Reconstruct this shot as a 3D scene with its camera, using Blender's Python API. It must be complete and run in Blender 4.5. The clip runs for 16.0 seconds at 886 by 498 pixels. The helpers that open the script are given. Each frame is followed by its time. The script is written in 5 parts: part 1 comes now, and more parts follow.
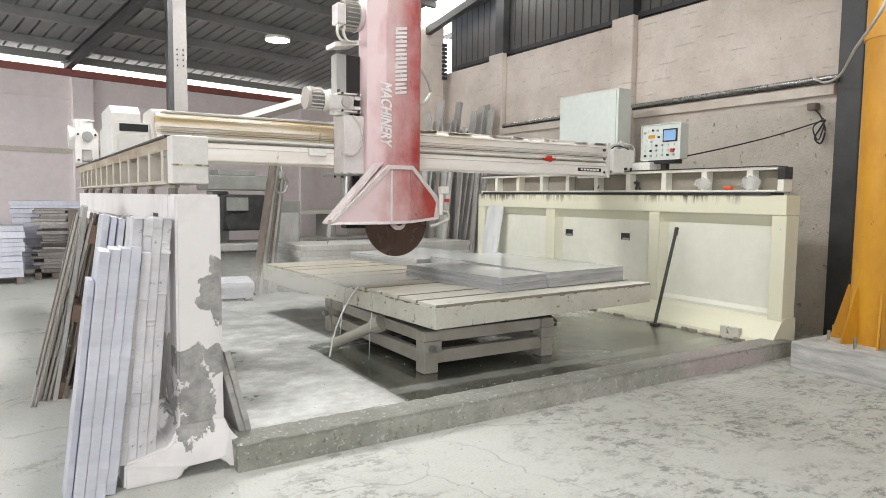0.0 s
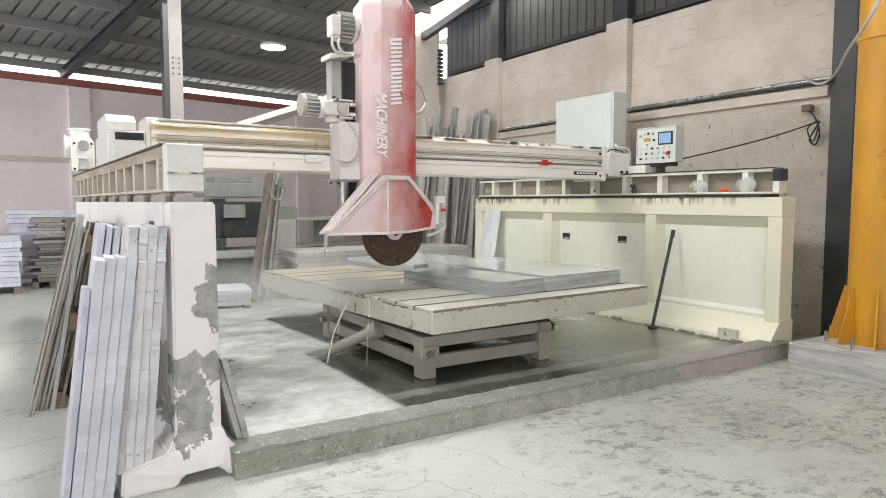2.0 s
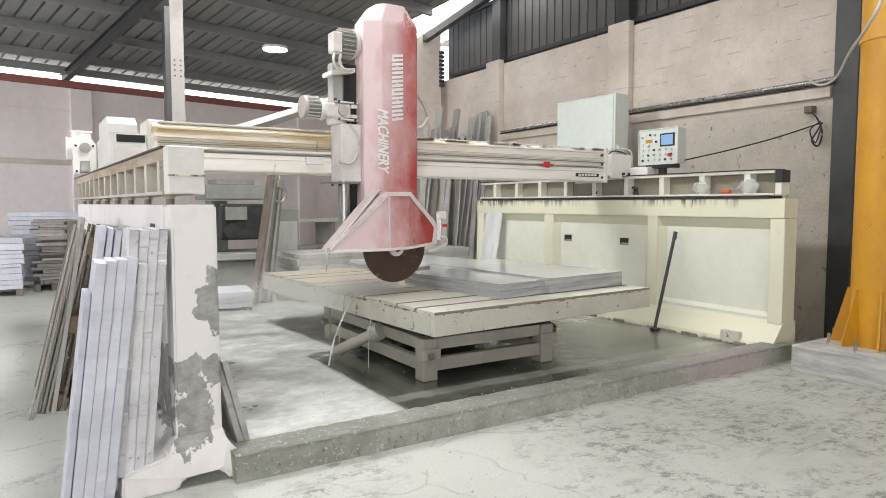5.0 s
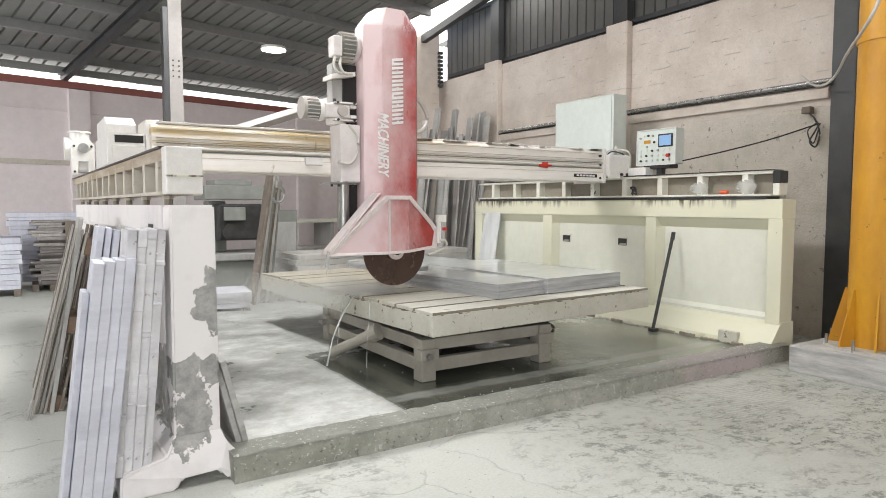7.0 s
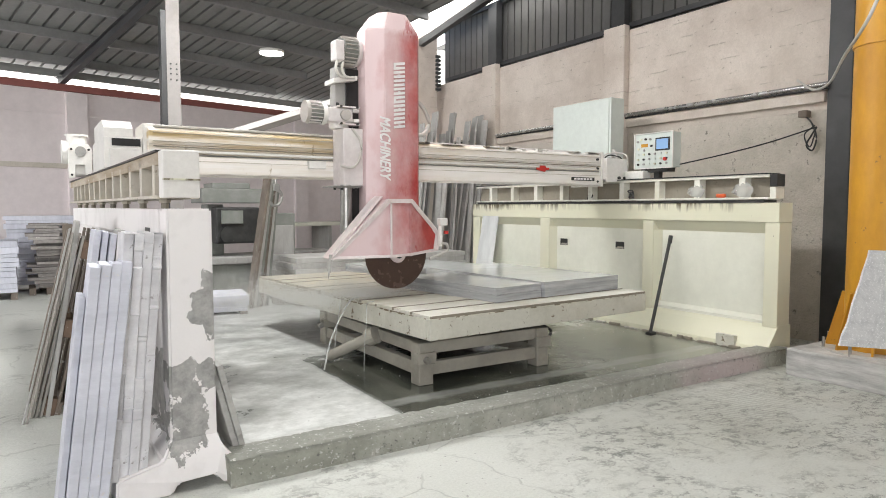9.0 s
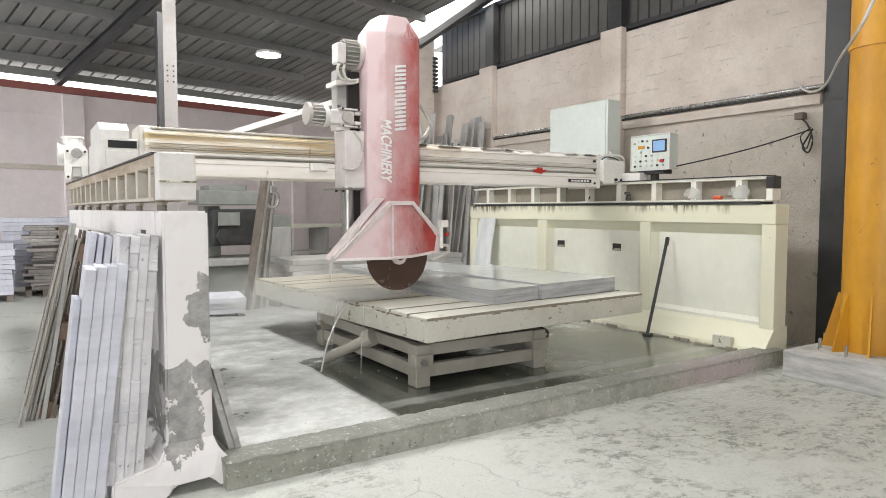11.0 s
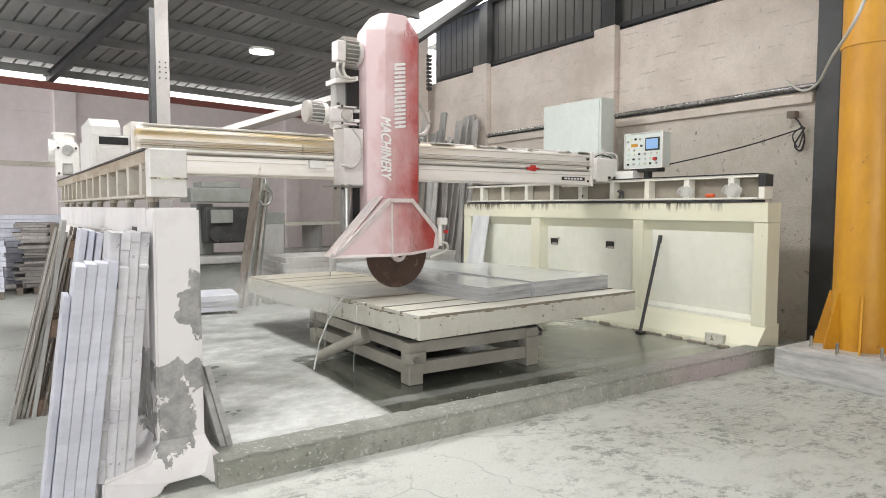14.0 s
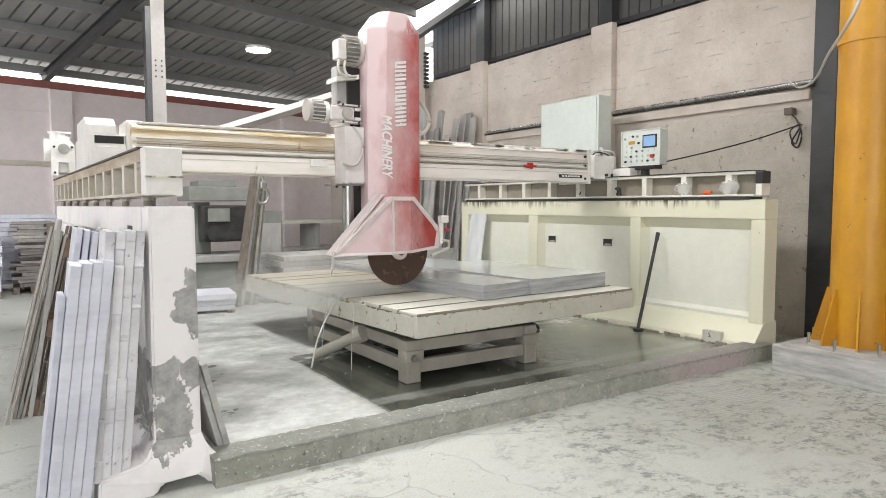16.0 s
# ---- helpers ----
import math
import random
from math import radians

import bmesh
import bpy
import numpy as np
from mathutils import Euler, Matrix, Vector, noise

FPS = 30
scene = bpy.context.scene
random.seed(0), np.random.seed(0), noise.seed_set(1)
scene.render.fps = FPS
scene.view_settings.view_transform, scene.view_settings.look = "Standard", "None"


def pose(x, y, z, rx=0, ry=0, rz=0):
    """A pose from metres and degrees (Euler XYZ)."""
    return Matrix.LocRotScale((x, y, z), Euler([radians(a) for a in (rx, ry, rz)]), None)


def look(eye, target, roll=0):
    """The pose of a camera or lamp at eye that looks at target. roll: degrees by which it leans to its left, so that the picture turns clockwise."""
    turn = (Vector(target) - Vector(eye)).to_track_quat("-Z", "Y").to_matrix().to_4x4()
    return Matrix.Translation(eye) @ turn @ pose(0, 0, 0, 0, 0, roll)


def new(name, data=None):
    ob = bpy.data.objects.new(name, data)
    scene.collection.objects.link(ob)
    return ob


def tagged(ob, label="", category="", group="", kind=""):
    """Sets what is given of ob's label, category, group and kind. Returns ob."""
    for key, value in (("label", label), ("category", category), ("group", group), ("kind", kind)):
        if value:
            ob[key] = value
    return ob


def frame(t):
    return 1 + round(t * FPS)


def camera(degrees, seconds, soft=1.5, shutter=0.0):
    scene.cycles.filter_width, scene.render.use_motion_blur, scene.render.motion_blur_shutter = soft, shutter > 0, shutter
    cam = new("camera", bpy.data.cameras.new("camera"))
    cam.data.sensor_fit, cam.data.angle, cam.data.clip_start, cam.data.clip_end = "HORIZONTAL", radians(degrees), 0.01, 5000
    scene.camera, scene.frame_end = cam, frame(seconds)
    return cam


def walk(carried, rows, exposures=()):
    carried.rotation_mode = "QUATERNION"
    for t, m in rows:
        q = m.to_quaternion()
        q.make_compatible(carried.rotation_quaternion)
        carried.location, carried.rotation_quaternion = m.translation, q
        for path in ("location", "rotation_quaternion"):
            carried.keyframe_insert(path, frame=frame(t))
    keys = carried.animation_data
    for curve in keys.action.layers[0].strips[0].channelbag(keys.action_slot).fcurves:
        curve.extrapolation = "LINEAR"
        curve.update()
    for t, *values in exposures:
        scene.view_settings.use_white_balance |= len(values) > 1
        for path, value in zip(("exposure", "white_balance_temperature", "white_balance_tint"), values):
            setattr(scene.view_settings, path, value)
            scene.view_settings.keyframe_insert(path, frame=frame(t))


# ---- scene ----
# The camera: carried by hand, almost still.
cam = camera(67.88, 16.0, soft=0.9)
EYE = [  # seconds, x, y, z, tilt, turn, lean
    (0, -0.018, 0.01, 1.546, 85.484, -32.303, 0.655),
    (0.5, -0.014, 0.005, 1.547, 85.588, -32.155, 0.514),
    (1, -0.014, -0.002, 1.544, 85.713, -32.203, 0.342),
    (1.5, -0.011, 0.004, 1.548, 85.686, -32.257, 0.114),
    (2, -0.009, -0.002, 1.548, 85.906, -32.449, 0.053),
    (2.5, -0.008, 0.001, 1.549, 85.814, -32.499, -0.003),
    (3, -0.005, -0.002, 1.548, 85.879, -32.5, 0.063),
    (3.5, -0.006, 0.002, 1.547, 85.798, -32.453, 0.052),
    (4, -0.003, 0.007, 1.55, 85.885, -32.269, 0.017),
    (6.5, 0.001, 0.001, 1.55, 86.169, -32.348, 0.014),
    (7, 0, -0, 1.55, 86.1, -32.399, -0),
    (7.5, 0.002, -0.002, 1.548, 85.971, -32.4, -0.134),
    (8, 0.004, -0.003, 1.549, 86.058, -32.446, -0.08),
    (8.5, 0.005, 0.002, 1.555, 86.15, -32.618, -0.011),
    (9, 0.005, -0.002, 1.553, 86.369, -32.571, 0.015),
    (11.5, 0.014, -0.003, 1.556, 86.629, -32.957, 0.03),
    (12, 0.017, -0.006, 1.556, 86.773, -33.163, 0.089),
    (12.5, 0.017, -0.003, 1.554, 86.649, -33.216, 0.107),
    (13, 0.019, -0.004, 1.553, 86.51, -33.07, -0.008),
    (13.5, 0.02, -0.002, 1.554, 86.5, -33.294, 0.057),
    (14, 0.02, -0.003, 1.552, 86.335, -33.311, 0.089),
    (14.5, 0.023, 0.004, 1.548, 86.168, -33.4, 0.049),
    (15, 0.026, -0.002, 1.552, 86.229, -33.452, 0.047),
    (15.5, 0.028, -0, 1.552, 86.273, -33.503, -0.017),
    (16, 0.032, -0, 1.55, 86.172, -33.47, -0.098),
]
walk(cam, [(t, pose(x, y, z, rx, 0, rz) @ pose(0, 0, 0, 0, 0, lean)) for t, x, y, z, rx, rz, lean in EYE],
     exposures=((0, 0.0), (9.2, 0.0), (11.3, 0.02), (16, 0.03)))

# World, daylight and lamps.
world = bpy.data.worlds.new("overcast_sky")
scene.world = world
world.use_nodes = True
wn = world.node_tree.nodes
sky = wn.new("ShaderNodeTexSky")
sky.sky_type, sky.sun_disc = "NISHITA", False
sky.sun_elevation, sky.sun_rotation = radians(50), radians(200)
world.node_tree.links.new(sky.outputs[0], wn["Background"].inputs[0])
wn["Background"].inputs[1].default_value = 0.12


def area(name, eye, target, w, h, watts, colour=(1, 1, 1)):
    d = bpy.data.lights.new(name, "AREA")
    d.shape, d.size, d.size_y, d.energy, d.color = "RECTANGLE", w, h, watts, colour
    ob = new(name, d)
    ob.matrix_world = look(eye, target)
    return ob


# Area lamps added as daylight from unseen openings behind, beside and above.
area("window_daylight", (-5.5, -9.74, 4.2), (-2.5, -4.5, 2.9), 8.0, 4.2, 840, (1.0, 0.99, 0.985))
area("side_window_daylight", (-9.74, 9.5, 2.4), (-5, 11.5, 2.0), 9.0, 3.6, 650, (0.98, 0.98, 1.0))
area("skylight_daylight", (0.6, 3.4, 5.93), (0.9, 3.7, 0), 8.0, 1.6, 225, (1.0, 0.995, 0.98))
area("skylight_daylight", (2.0, 7.5, 5.40), (2.4, 7.5, 0), 2.5, 0.7, 340, (1.0, 0.995, 0.98))


# Materials.
def nodes_of(name):
    m = bpy.data.materials.new(name)
    m.use_nodes = True
    return m, m.node_tree.nodes, m.node_tree.links


def lin(c):
    return (*c, 1.0)


def noise_tex(n, l, scale, detail=5.0, rough=0.6, vec=None, stretch=None):
    tc = n.new("ShaderNodeTexCoord")
    out = tc.outputs["Object"]
    if stretch:
        mp = n.new("ShaderNodeMapping")
        mp.inputs["Scale"].default_value = stretch
        l.new(out, mp.inputs["Vector"])
        out = mp.outputs["Vector"]
    t = n.new("ShaderNodeTexNoise")
    t.inputs["Scale"].default_value, t.inputs["Detail"].default_value = scale, detail
    t.inputs["Roughness"].default_value = rough
    l.new(out, t.inputs["Vector"])
    return t.outputs["Fac"]


def ramp(n, l, fac, lo, hi):
    r = n.new("ShaderNodeMapRange")
    r.inputs["From Min"].default_value, r.inputs["From Max"].default_value = lo, hi
    l.new(fac, r.inputs["Value"])
    return r.outputs["Result"]


def mix(n, l, fac, a, b):
    m = n.new("ShaderNodeMix")
    m.data_type = "RGBA"
    if isinstance(fac, float):
        m.inputs[0].default_value = fac
    else:
        l.new(fac, m.inputs[0])
    for sock, v in ((m.inputs[6], a), (m.inputs[7], b)):
        if isinstance(v, tuple):
            sock.default_value = lin(v)
        else:
            l.new(v, sock)
    return m.outputs[2]


def maths(n, l, op, a, b):
    m = n.new("ShaderNodeMath")
    m.operation = op
    for sock, v in zip(m.inputs, (a, b)):
        if isinstance(v, (int, float)):
            sock.default_value = v
        else:
            l.new(v, sock)
    return m.outputs[0]


def coord(n, l):
    tc = n.new("ShaderNodeTexCoord")
    s = n.new("ShaderNodeSeparateXYZ")
    l.new(tc.outputs["Object"], s.inputs[0])
    return s.outputs


def bump(n, l, fac, strength, dist=0.01):
    b = n.new("ShaderNodeBump")
    b.inputs["Strength"].default_value, b.inputs["Distance"].default_value = strength, dist
    l.new(fac, b.inputs["Height"])
    l.new(b.outputs[0], n["Principled BSDF"].inputs["Normal"])


def worn(name, base, stain, spots=None, rough=0.6, metal=0.0, big=1.5, fine=22.0, lo=0.45, hi=0.75, amount=0.7,
         relief=0.25, stretch=None, spot_lo=0.62, spot_hi=0.66, vary=0.0):
    """Paint or mineral with blotches at two scales, small spots and fine relief."""
    m, n, l = nodes_of(name)
    p = n["Principled BSDF"]
    a = ramp(n, l, noise_tex(n, l, big, 6, 0.62, stretch=stretch), lo, hi)
    col = mix(n, l, maths(n, l, "MULTIPLY", a, amount), base, stain)
    g = ramp(n, l, noise_tex(n, l, fine, 4, 0.7, stretch=stretch), 0.3, 0.75)
    col = mix(n, l, maths(n, l, "MULTIPLY", g, 0.22), col, tuple(c * 0.6 for c in stain))
    if spots:
        s = ramp(n, l, noise_tex(n, l, big * 4.3, 7, 0.7), spot_lo, spot_hi)
        col = mix(n, l, s, col, spots)
    if vary:
        oi = n.new("ShaderNodeObjectInfo")
        hs = n.new("ShaderNodeHueSaturation")
        l.new(maths(n, l, "ADD", maths(n, l, "MULTIPLY", oi.outputs["Random"], vary), 1 - vary / 2), hs.inputs["Value"])
        l.new(col, hs.inputs["Color"])
        col = hs.outputs[0]
    l.new(col, p.inputs["Base Color"])
    p.inputs["Metallic"].default_value = metal
    l.new(maths(n, l, "ADD", maths(n, l, "MULTIPLY", a, 0.15), rough - 0.07), p.inputs["Roughness"])
    bump(n, l, noise_tex(n, l, fine * 2, 5, 0.65), relief, 0.006)
    return m


def glow(name, colour, strength):
    m, n, l = nodes_of(name)
    p = n["Principled BSDF"]
    p.inputs["Base Color"].default_value = lin(colour)
    p.inputs["Emission Color"].default_value = lin(colour)
    p.inputs["Emission Strength"].default_value = strength
    return m


def crackle(n, l, scale, width, warp=0.35):
    """Thin wandering cracks: 1 on a crack, 0 off it."""
    tc = n.new("ShaderNodeTexCoord")
    nz = n.new("ShaderNodeTexNoise")
    nz.inputs["Scale"].default_value, nz.inputs["Detail"].default_value = scale * 1.7, 6
    l.new(tc.outputs["Object"], nz.inputs["Vector"])
    va = n.new("ShaderNodeVectorMath")
    va.operation = "MULTIPLY_ADD"
    va.inputs[1].default_value = (warp, warp, warp)
    l.new(nz.outputs["Color"], va.inputs[0])
    l.new(tc.outputs["Object"], va.inputs[2])
    v = n.new("ShaderNodeTexVoronoi")
    v.feature = "DISTANCE_TO_EDGE"
    v.inputs["Scale"].default_value = scale
    l.new(va.outputs[0], v.inputs["Vector"])
    return maths(n, l, "SUBTRACT", 1.0, ramp(n, l, v.outputs["Distance"], 0.0, width))


def ground_material():
    """White dust over concrete: worn patches, crumbs, long cracks and tyre ripples."""
    m, n, l = nodes_of("dusty_concrete")
    p = n["Principled BSDF"]
    x, y, z = coord(n, l)
    big = noise_tex(n, l, 0.55, 6, 0.6)
    mid = noise_tex(n, l, 2.6, 9, 0.70)
    fine = noise_tex(n, l, 60, 6, 0.75)
    worn_side = maths(n, l, "MULTIPLY", maths(n, l, "SUBTRACT", x, 2.5), 0.036)
    both = maths(n, l, "ADD", maths(n, l, "MULTIPLY", big, 0.6), maths(n, l, "MULTIPLY", mid, 0.4))
    damp = ramp(n, l, maths(n, l, "ADD", worn_side, both), 0.46, 0.64)
    col = mix(n, l, damp, (0.60, 0.61, 0.57), (0.53, 0.535, 0.485))
    # cloudy drifts of finer dust
    cloud = ramp(n, l, noise_tex(n, l, 1.4, 10, 0.72), 0.44, 0.66)
    col = mix(n, l, maths(n, l, "MULTIPLY", cloud, 0.35), col, (0.66, 0.67, 0.64))
    zone = ramp(n, l, maths(n, l, "ADD", maths(n, l, "MULTIPLY", worn_side, 0.9), noise_tex(n, l, 1.1, 6, 0.6)), 0.43, 0.58)
    crumb = ramp(n, l, noise_tex(n, l, 7, 15, 0.80, stretch=(1, 1.4, 1)), 0.515, 0.565)
    smudge = ramp(n, l, noise_tex(n, l, 3.4, 12, 0.76, stretch=(0.8, 1.5, 1)), 0.50, 0.62)
    col = mix(n, l, maths(n, l, "MULTIPLY", maths(n, l, "MULTIPLY", smudge, zone), 0.32), col, (0.23, 0.235, 0.21))
    col = mix(n, l, maths(n, l, "MULTIPLY", maths(n, l, "MULTIPLY", crumb, zone), 0.75), col, (0.15, 0.155, 0.14))
    crack = maths(n, l, "MULTIPLY", crackle(n, l, 0.8, 0.008, 0.6), ramp(n, l, noise_tex(n, l, 1.6, 3, 0.5), 0.44, 0.54))
    col = mix(n, l, maths(n, l, "MULTIPLY", crack, 0.35), col, (0.17, 0.17, 0.16))
    small = maths(n, l, "MULTIPLY", maths(n, l, "MULTIPLY", crackle(n, l, 9, 0.09, 0.12), zone), ramp(n, l, noise_tex(n, l, 3.7, 4, 0.6), 0.48, 0.58))
    col = mix(n, l, maths(n, l, "MULTIPLY", small, 0.6), col, (0.19, 0.19, 0.18))
    # tyre ripples pressed into the slurry near the kerb
    w = n.new("ShaderNodeTexWave")
    w.wave_type, w.bands_direction = "BANDS", "X"
    w.inputs["Scale"].default_value, w.inputs["Distortion"].default_value = 8.0, 6.0
    w.inputs["Detail"].default_value, w.inputs["Detail Scale"].default_value = 4.0, 1.6
    mp = n.new("ShaderNodeMapping")
    mp.inputs["Rotation"].default_value = (0, 0, radians(99))
    l.new(n.new("ShaderNodeTexCoord").outputs["Object"], mp.inputs["Vector"])
    l.new(mp.outputs[0], w.inputs["Vector"])
    ex = maths(n, l, "DIVIDE", maths(n, l, "SUBTRACT", x, 4.9), 1.0)
    ey = maths(n, l, "DIVIDE", maths(n, l, "SUBTRACT", y, maths(n, l, "ADD", 3.0, maths(n, l, "MULTIPLY", maths(n, l, "SUBTRACT", x, 4.75), 0.3))), 0.42)
    far = maths(n, l, "ADD", maths(n, l, "ADD", maths(n, l, "MULTIPLY", ex, ex), maths(n, l, "MULTIPLY", ey, ey)), maths(n, l, "MULTIPLY", mid, 1.6))
    tread = maths(n, l, "MULTIPLY", ramp(n, l, far, 1.75, 1.15), ramp(n, l, w.outputs["Fac"], 0.45, 0.7))
    col = mix(n, l, maths(n, l, "MULTIPLY", tread, 0.3), col, (0.22, 0.205, 0.185))
    speck = ramp(n, l, noise_tex(n, l, 26, 3, 0.5), 0.70, 0.73)
    col = mix(n, l, maths(n, l, "MULTIPLY", speck, 0.7), col, (0.24, 0.24, 0.22))
    col = mix(n, l, maths(n, l, "MULTIPLY", ramp(n, l, fine, 0.42, 0.72), 0.32), col, (0.30, 0.305, 0.28))
    l.new(col, p.inputs["Base Color"])
    l.new(maths(n, l, "SUBTRACT", 0.68, maths(n, l, "MULTIPLY", damp, 0.34)), p.inputs["Roughness"])
    h = maths(n, l, "ADD", noise_tex(n, l, 14, 8, 0.7), maths(n, l, "MULTIPLY", fine, 0.5))
    dents = maths(n, l, "ADD", maths(n, l, "MULTIPLY", tread, 0.8), maths(n, l, "ADD", maths(n, l, "MULTIPLY", crumb, 0.4), crack))
    bump(n, l, maths(n, l, "SUBTRACT", h, dents), 0.45, 0.012)
    return m


def slab_floor_material():
    """The machine's wet concrete bed with white stone slurry; light beside the table is painted in."""
    m, n, l = nodes_of("wet_slurry_lit_concrete")
    p = n["Principled BSDF"]
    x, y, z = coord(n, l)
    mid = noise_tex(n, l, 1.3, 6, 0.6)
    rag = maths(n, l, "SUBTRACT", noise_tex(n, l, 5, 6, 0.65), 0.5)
    # The pale side's straight edge is the table's cast shade, put into colour.
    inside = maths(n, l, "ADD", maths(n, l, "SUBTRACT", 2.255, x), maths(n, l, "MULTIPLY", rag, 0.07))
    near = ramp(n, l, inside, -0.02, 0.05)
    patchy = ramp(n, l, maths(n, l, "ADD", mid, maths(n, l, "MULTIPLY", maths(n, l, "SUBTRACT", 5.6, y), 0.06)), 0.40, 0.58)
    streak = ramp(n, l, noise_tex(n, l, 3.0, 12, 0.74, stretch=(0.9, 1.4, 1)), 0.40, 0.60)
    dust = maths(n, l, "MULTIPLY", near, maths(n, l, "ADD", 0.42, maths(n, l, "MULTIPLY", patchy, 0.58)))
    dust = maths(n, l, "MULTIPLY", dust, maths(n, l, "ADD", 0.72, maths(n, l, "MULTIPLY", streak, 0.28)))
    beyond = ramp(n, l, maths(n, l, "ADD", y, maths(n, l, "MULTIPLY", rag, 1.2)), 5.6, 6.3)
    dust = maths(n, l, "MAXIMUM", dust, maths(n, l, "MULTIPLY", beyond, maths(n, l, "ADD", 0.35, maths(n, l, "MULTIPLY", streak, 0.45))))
    # a paler band along the kerb
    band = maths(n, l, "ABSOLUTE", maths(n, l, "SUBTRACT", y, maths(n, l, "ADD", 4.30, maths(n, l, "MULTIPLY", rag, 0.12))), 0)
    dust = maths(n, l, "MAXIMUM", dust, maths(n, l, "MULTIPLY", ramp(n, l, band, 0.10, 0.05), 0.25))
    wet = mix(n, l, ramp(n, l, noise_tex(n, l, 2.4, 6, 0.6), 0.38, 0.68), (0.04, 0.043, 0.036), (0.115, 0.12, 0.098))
    # Light on the open right side of the bed is painted as paler colour.
    lit_right = ramp(n, l, maths(n, l, "ADD", x, maths(n, l, "MULTIPLY", rag, 1.5)), 3.9, 5.0)
    wet = mix(n, l, maths(n, l, "MULTIPLY", lit_right, 0.8), wet, (0.27, 0.28, 0.235))
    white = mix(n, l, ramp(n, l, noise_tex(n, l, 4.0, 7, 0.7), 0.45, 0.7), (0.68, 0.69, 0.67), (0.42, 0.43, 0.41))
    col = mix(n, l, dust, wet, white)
    chip = ramp(n, l, noise_tex(n, l, 24, 4, 0.6), 0.72, 0.75)
    col = mix(n, l, chip, col, (0.62, 0.62, 0.60))
    l.new(col, p.inputs["Base Color"])
    l.new(maths(n, l, "ADD", maths(n, l, "MULTIPLY", dust, 0.42), 0.13), p.inputs["Roughness"])
    bump(n, l, maths(n, l, "ADD", noise_tex(n, l, 9, 7, 0.65), maths(n, l, "MULTIPLY", dust, 0.3)), 0.12, 0.01)
    return m


def kerb_material():
    """Pitted wet concrete with pale chips, darker towards its top edge, and a pinkish smear."""
    m, n, l = nodes_of("rough_kerb_concrete")
    p = n["Principled BSDF"]
    x, y, z = coord(n, l)
    col = mix(n, l, ramp(n, l, noise_tex(n, l, 3.2, 7, 0.68), 0.38, 0.64), (0.29, 0.295, 0.25), (0.47, 0.47, 0.42))
    pink = maths(n, l, "SUBTRACT", 1.0, maths(n, l, "ABSOLUTE", maths(n, l, "SUBTRACT", x, 5.35), 0))
    pink = ramp(n, l, maths(n, l, "ADD", pink, maths(n, l, "SUBTRACT", noise_tex(n, l, 2.5, 5, 0.6), 0.5)), 0.25, 0.7)
    col = mix(n, l, maths(n, l, "MULTIPLY", pink, 0.7), col, (0.56, 0.46, 0.475))
    pit = ramp(n, l, noise_tex(n, l, 40, 7, 0.78), 0.585, 0.64)
    col = mix(n, l, pit, col, (0.09, 0.09, 0.085))
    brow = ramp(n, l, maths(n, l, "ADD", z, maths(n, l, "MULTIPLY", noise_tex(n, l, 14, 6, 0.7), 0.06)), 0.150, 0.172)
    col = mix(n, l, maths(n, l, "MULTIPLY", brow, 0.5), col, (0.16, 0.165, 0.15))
    chip = ramp(n, l, noise_tex(n, l, 33, 4, 0.65, stretch=(1, 1, 1.3)), 0.61, 0.65)
    col = mix(n, l, maths(n, l, "MULTIPLY", chip, 0.85), col, (0.62, 0.62, 0.60))
    l.new(col, p.inputs["Base Color"])
    p.inputs["Roughness"].default_value = 0.6
    bump(n, l, maths(n, l, "SUBTRACT", noise_tex(n, l, 20, 8, 0.75), pit), 0.7, 0.012)
    return m


def beam_material():
    """White bridge paint; rust water has run along its older half."""
    m, n, l = nodes_of("rust_streaked_bridge_paint")
    p = n["Principled BSDF"]
    x, y, z = coord(n, l)
    half = ramp(n, l, maths(n, l, "ADD", x, maths(n, l, "MULTIPLY", noise_tex(n, l, 2, 4, 0.6), 0.8)), 5.0, 3.4)
    run = ramp(n, l, noise_tex(n, l, 1.6, 6, 0.65, stretch=(0.55, 1, 9)), 0.36, 0.60)
    high = ramp(n, l, z, 1.97, 2.1)
    rust = maths(n, l, "MULTIPLY", maths(n, l, "MULTIPLY", half, run), maths(n, l, "ADD", 0.25, maths(n, l, "MULTIPLY", high, 0.9)))
    base = mix(n, l, ramp(n, l, noise_tex(n, l, 5, 6, 0.6, stretch=(0.4, 1, 4)), 0.5, 0.8), (0.90, 0.87, 0.84), (0.80, 0.76, 0.71))
    col = mix(n, l, maths(n, l, "MULTIPLY", rust, 0.85), base, (0.62, 0.47, 0.24))
    drip = ramp(n, l, noise_tex(n, l, 9, 6, 0.7, stretch=(1, 1, 0.35)), 0.62, 0.68)
    col = mix(n, l, maths(n, l, "MULTIPLY", maths(n, l, "MULTIPLY", drip, half), 0.6), col, (0.33, 0.22, 0.09))
    l.new(col, p.inputs["Base Color"])
    bump(n, l, noise_tex(n, l, 40, 5, 0.6), 0.15, 0.005)
    p.inputs["Roughness"].default_value = 0.65
    return m


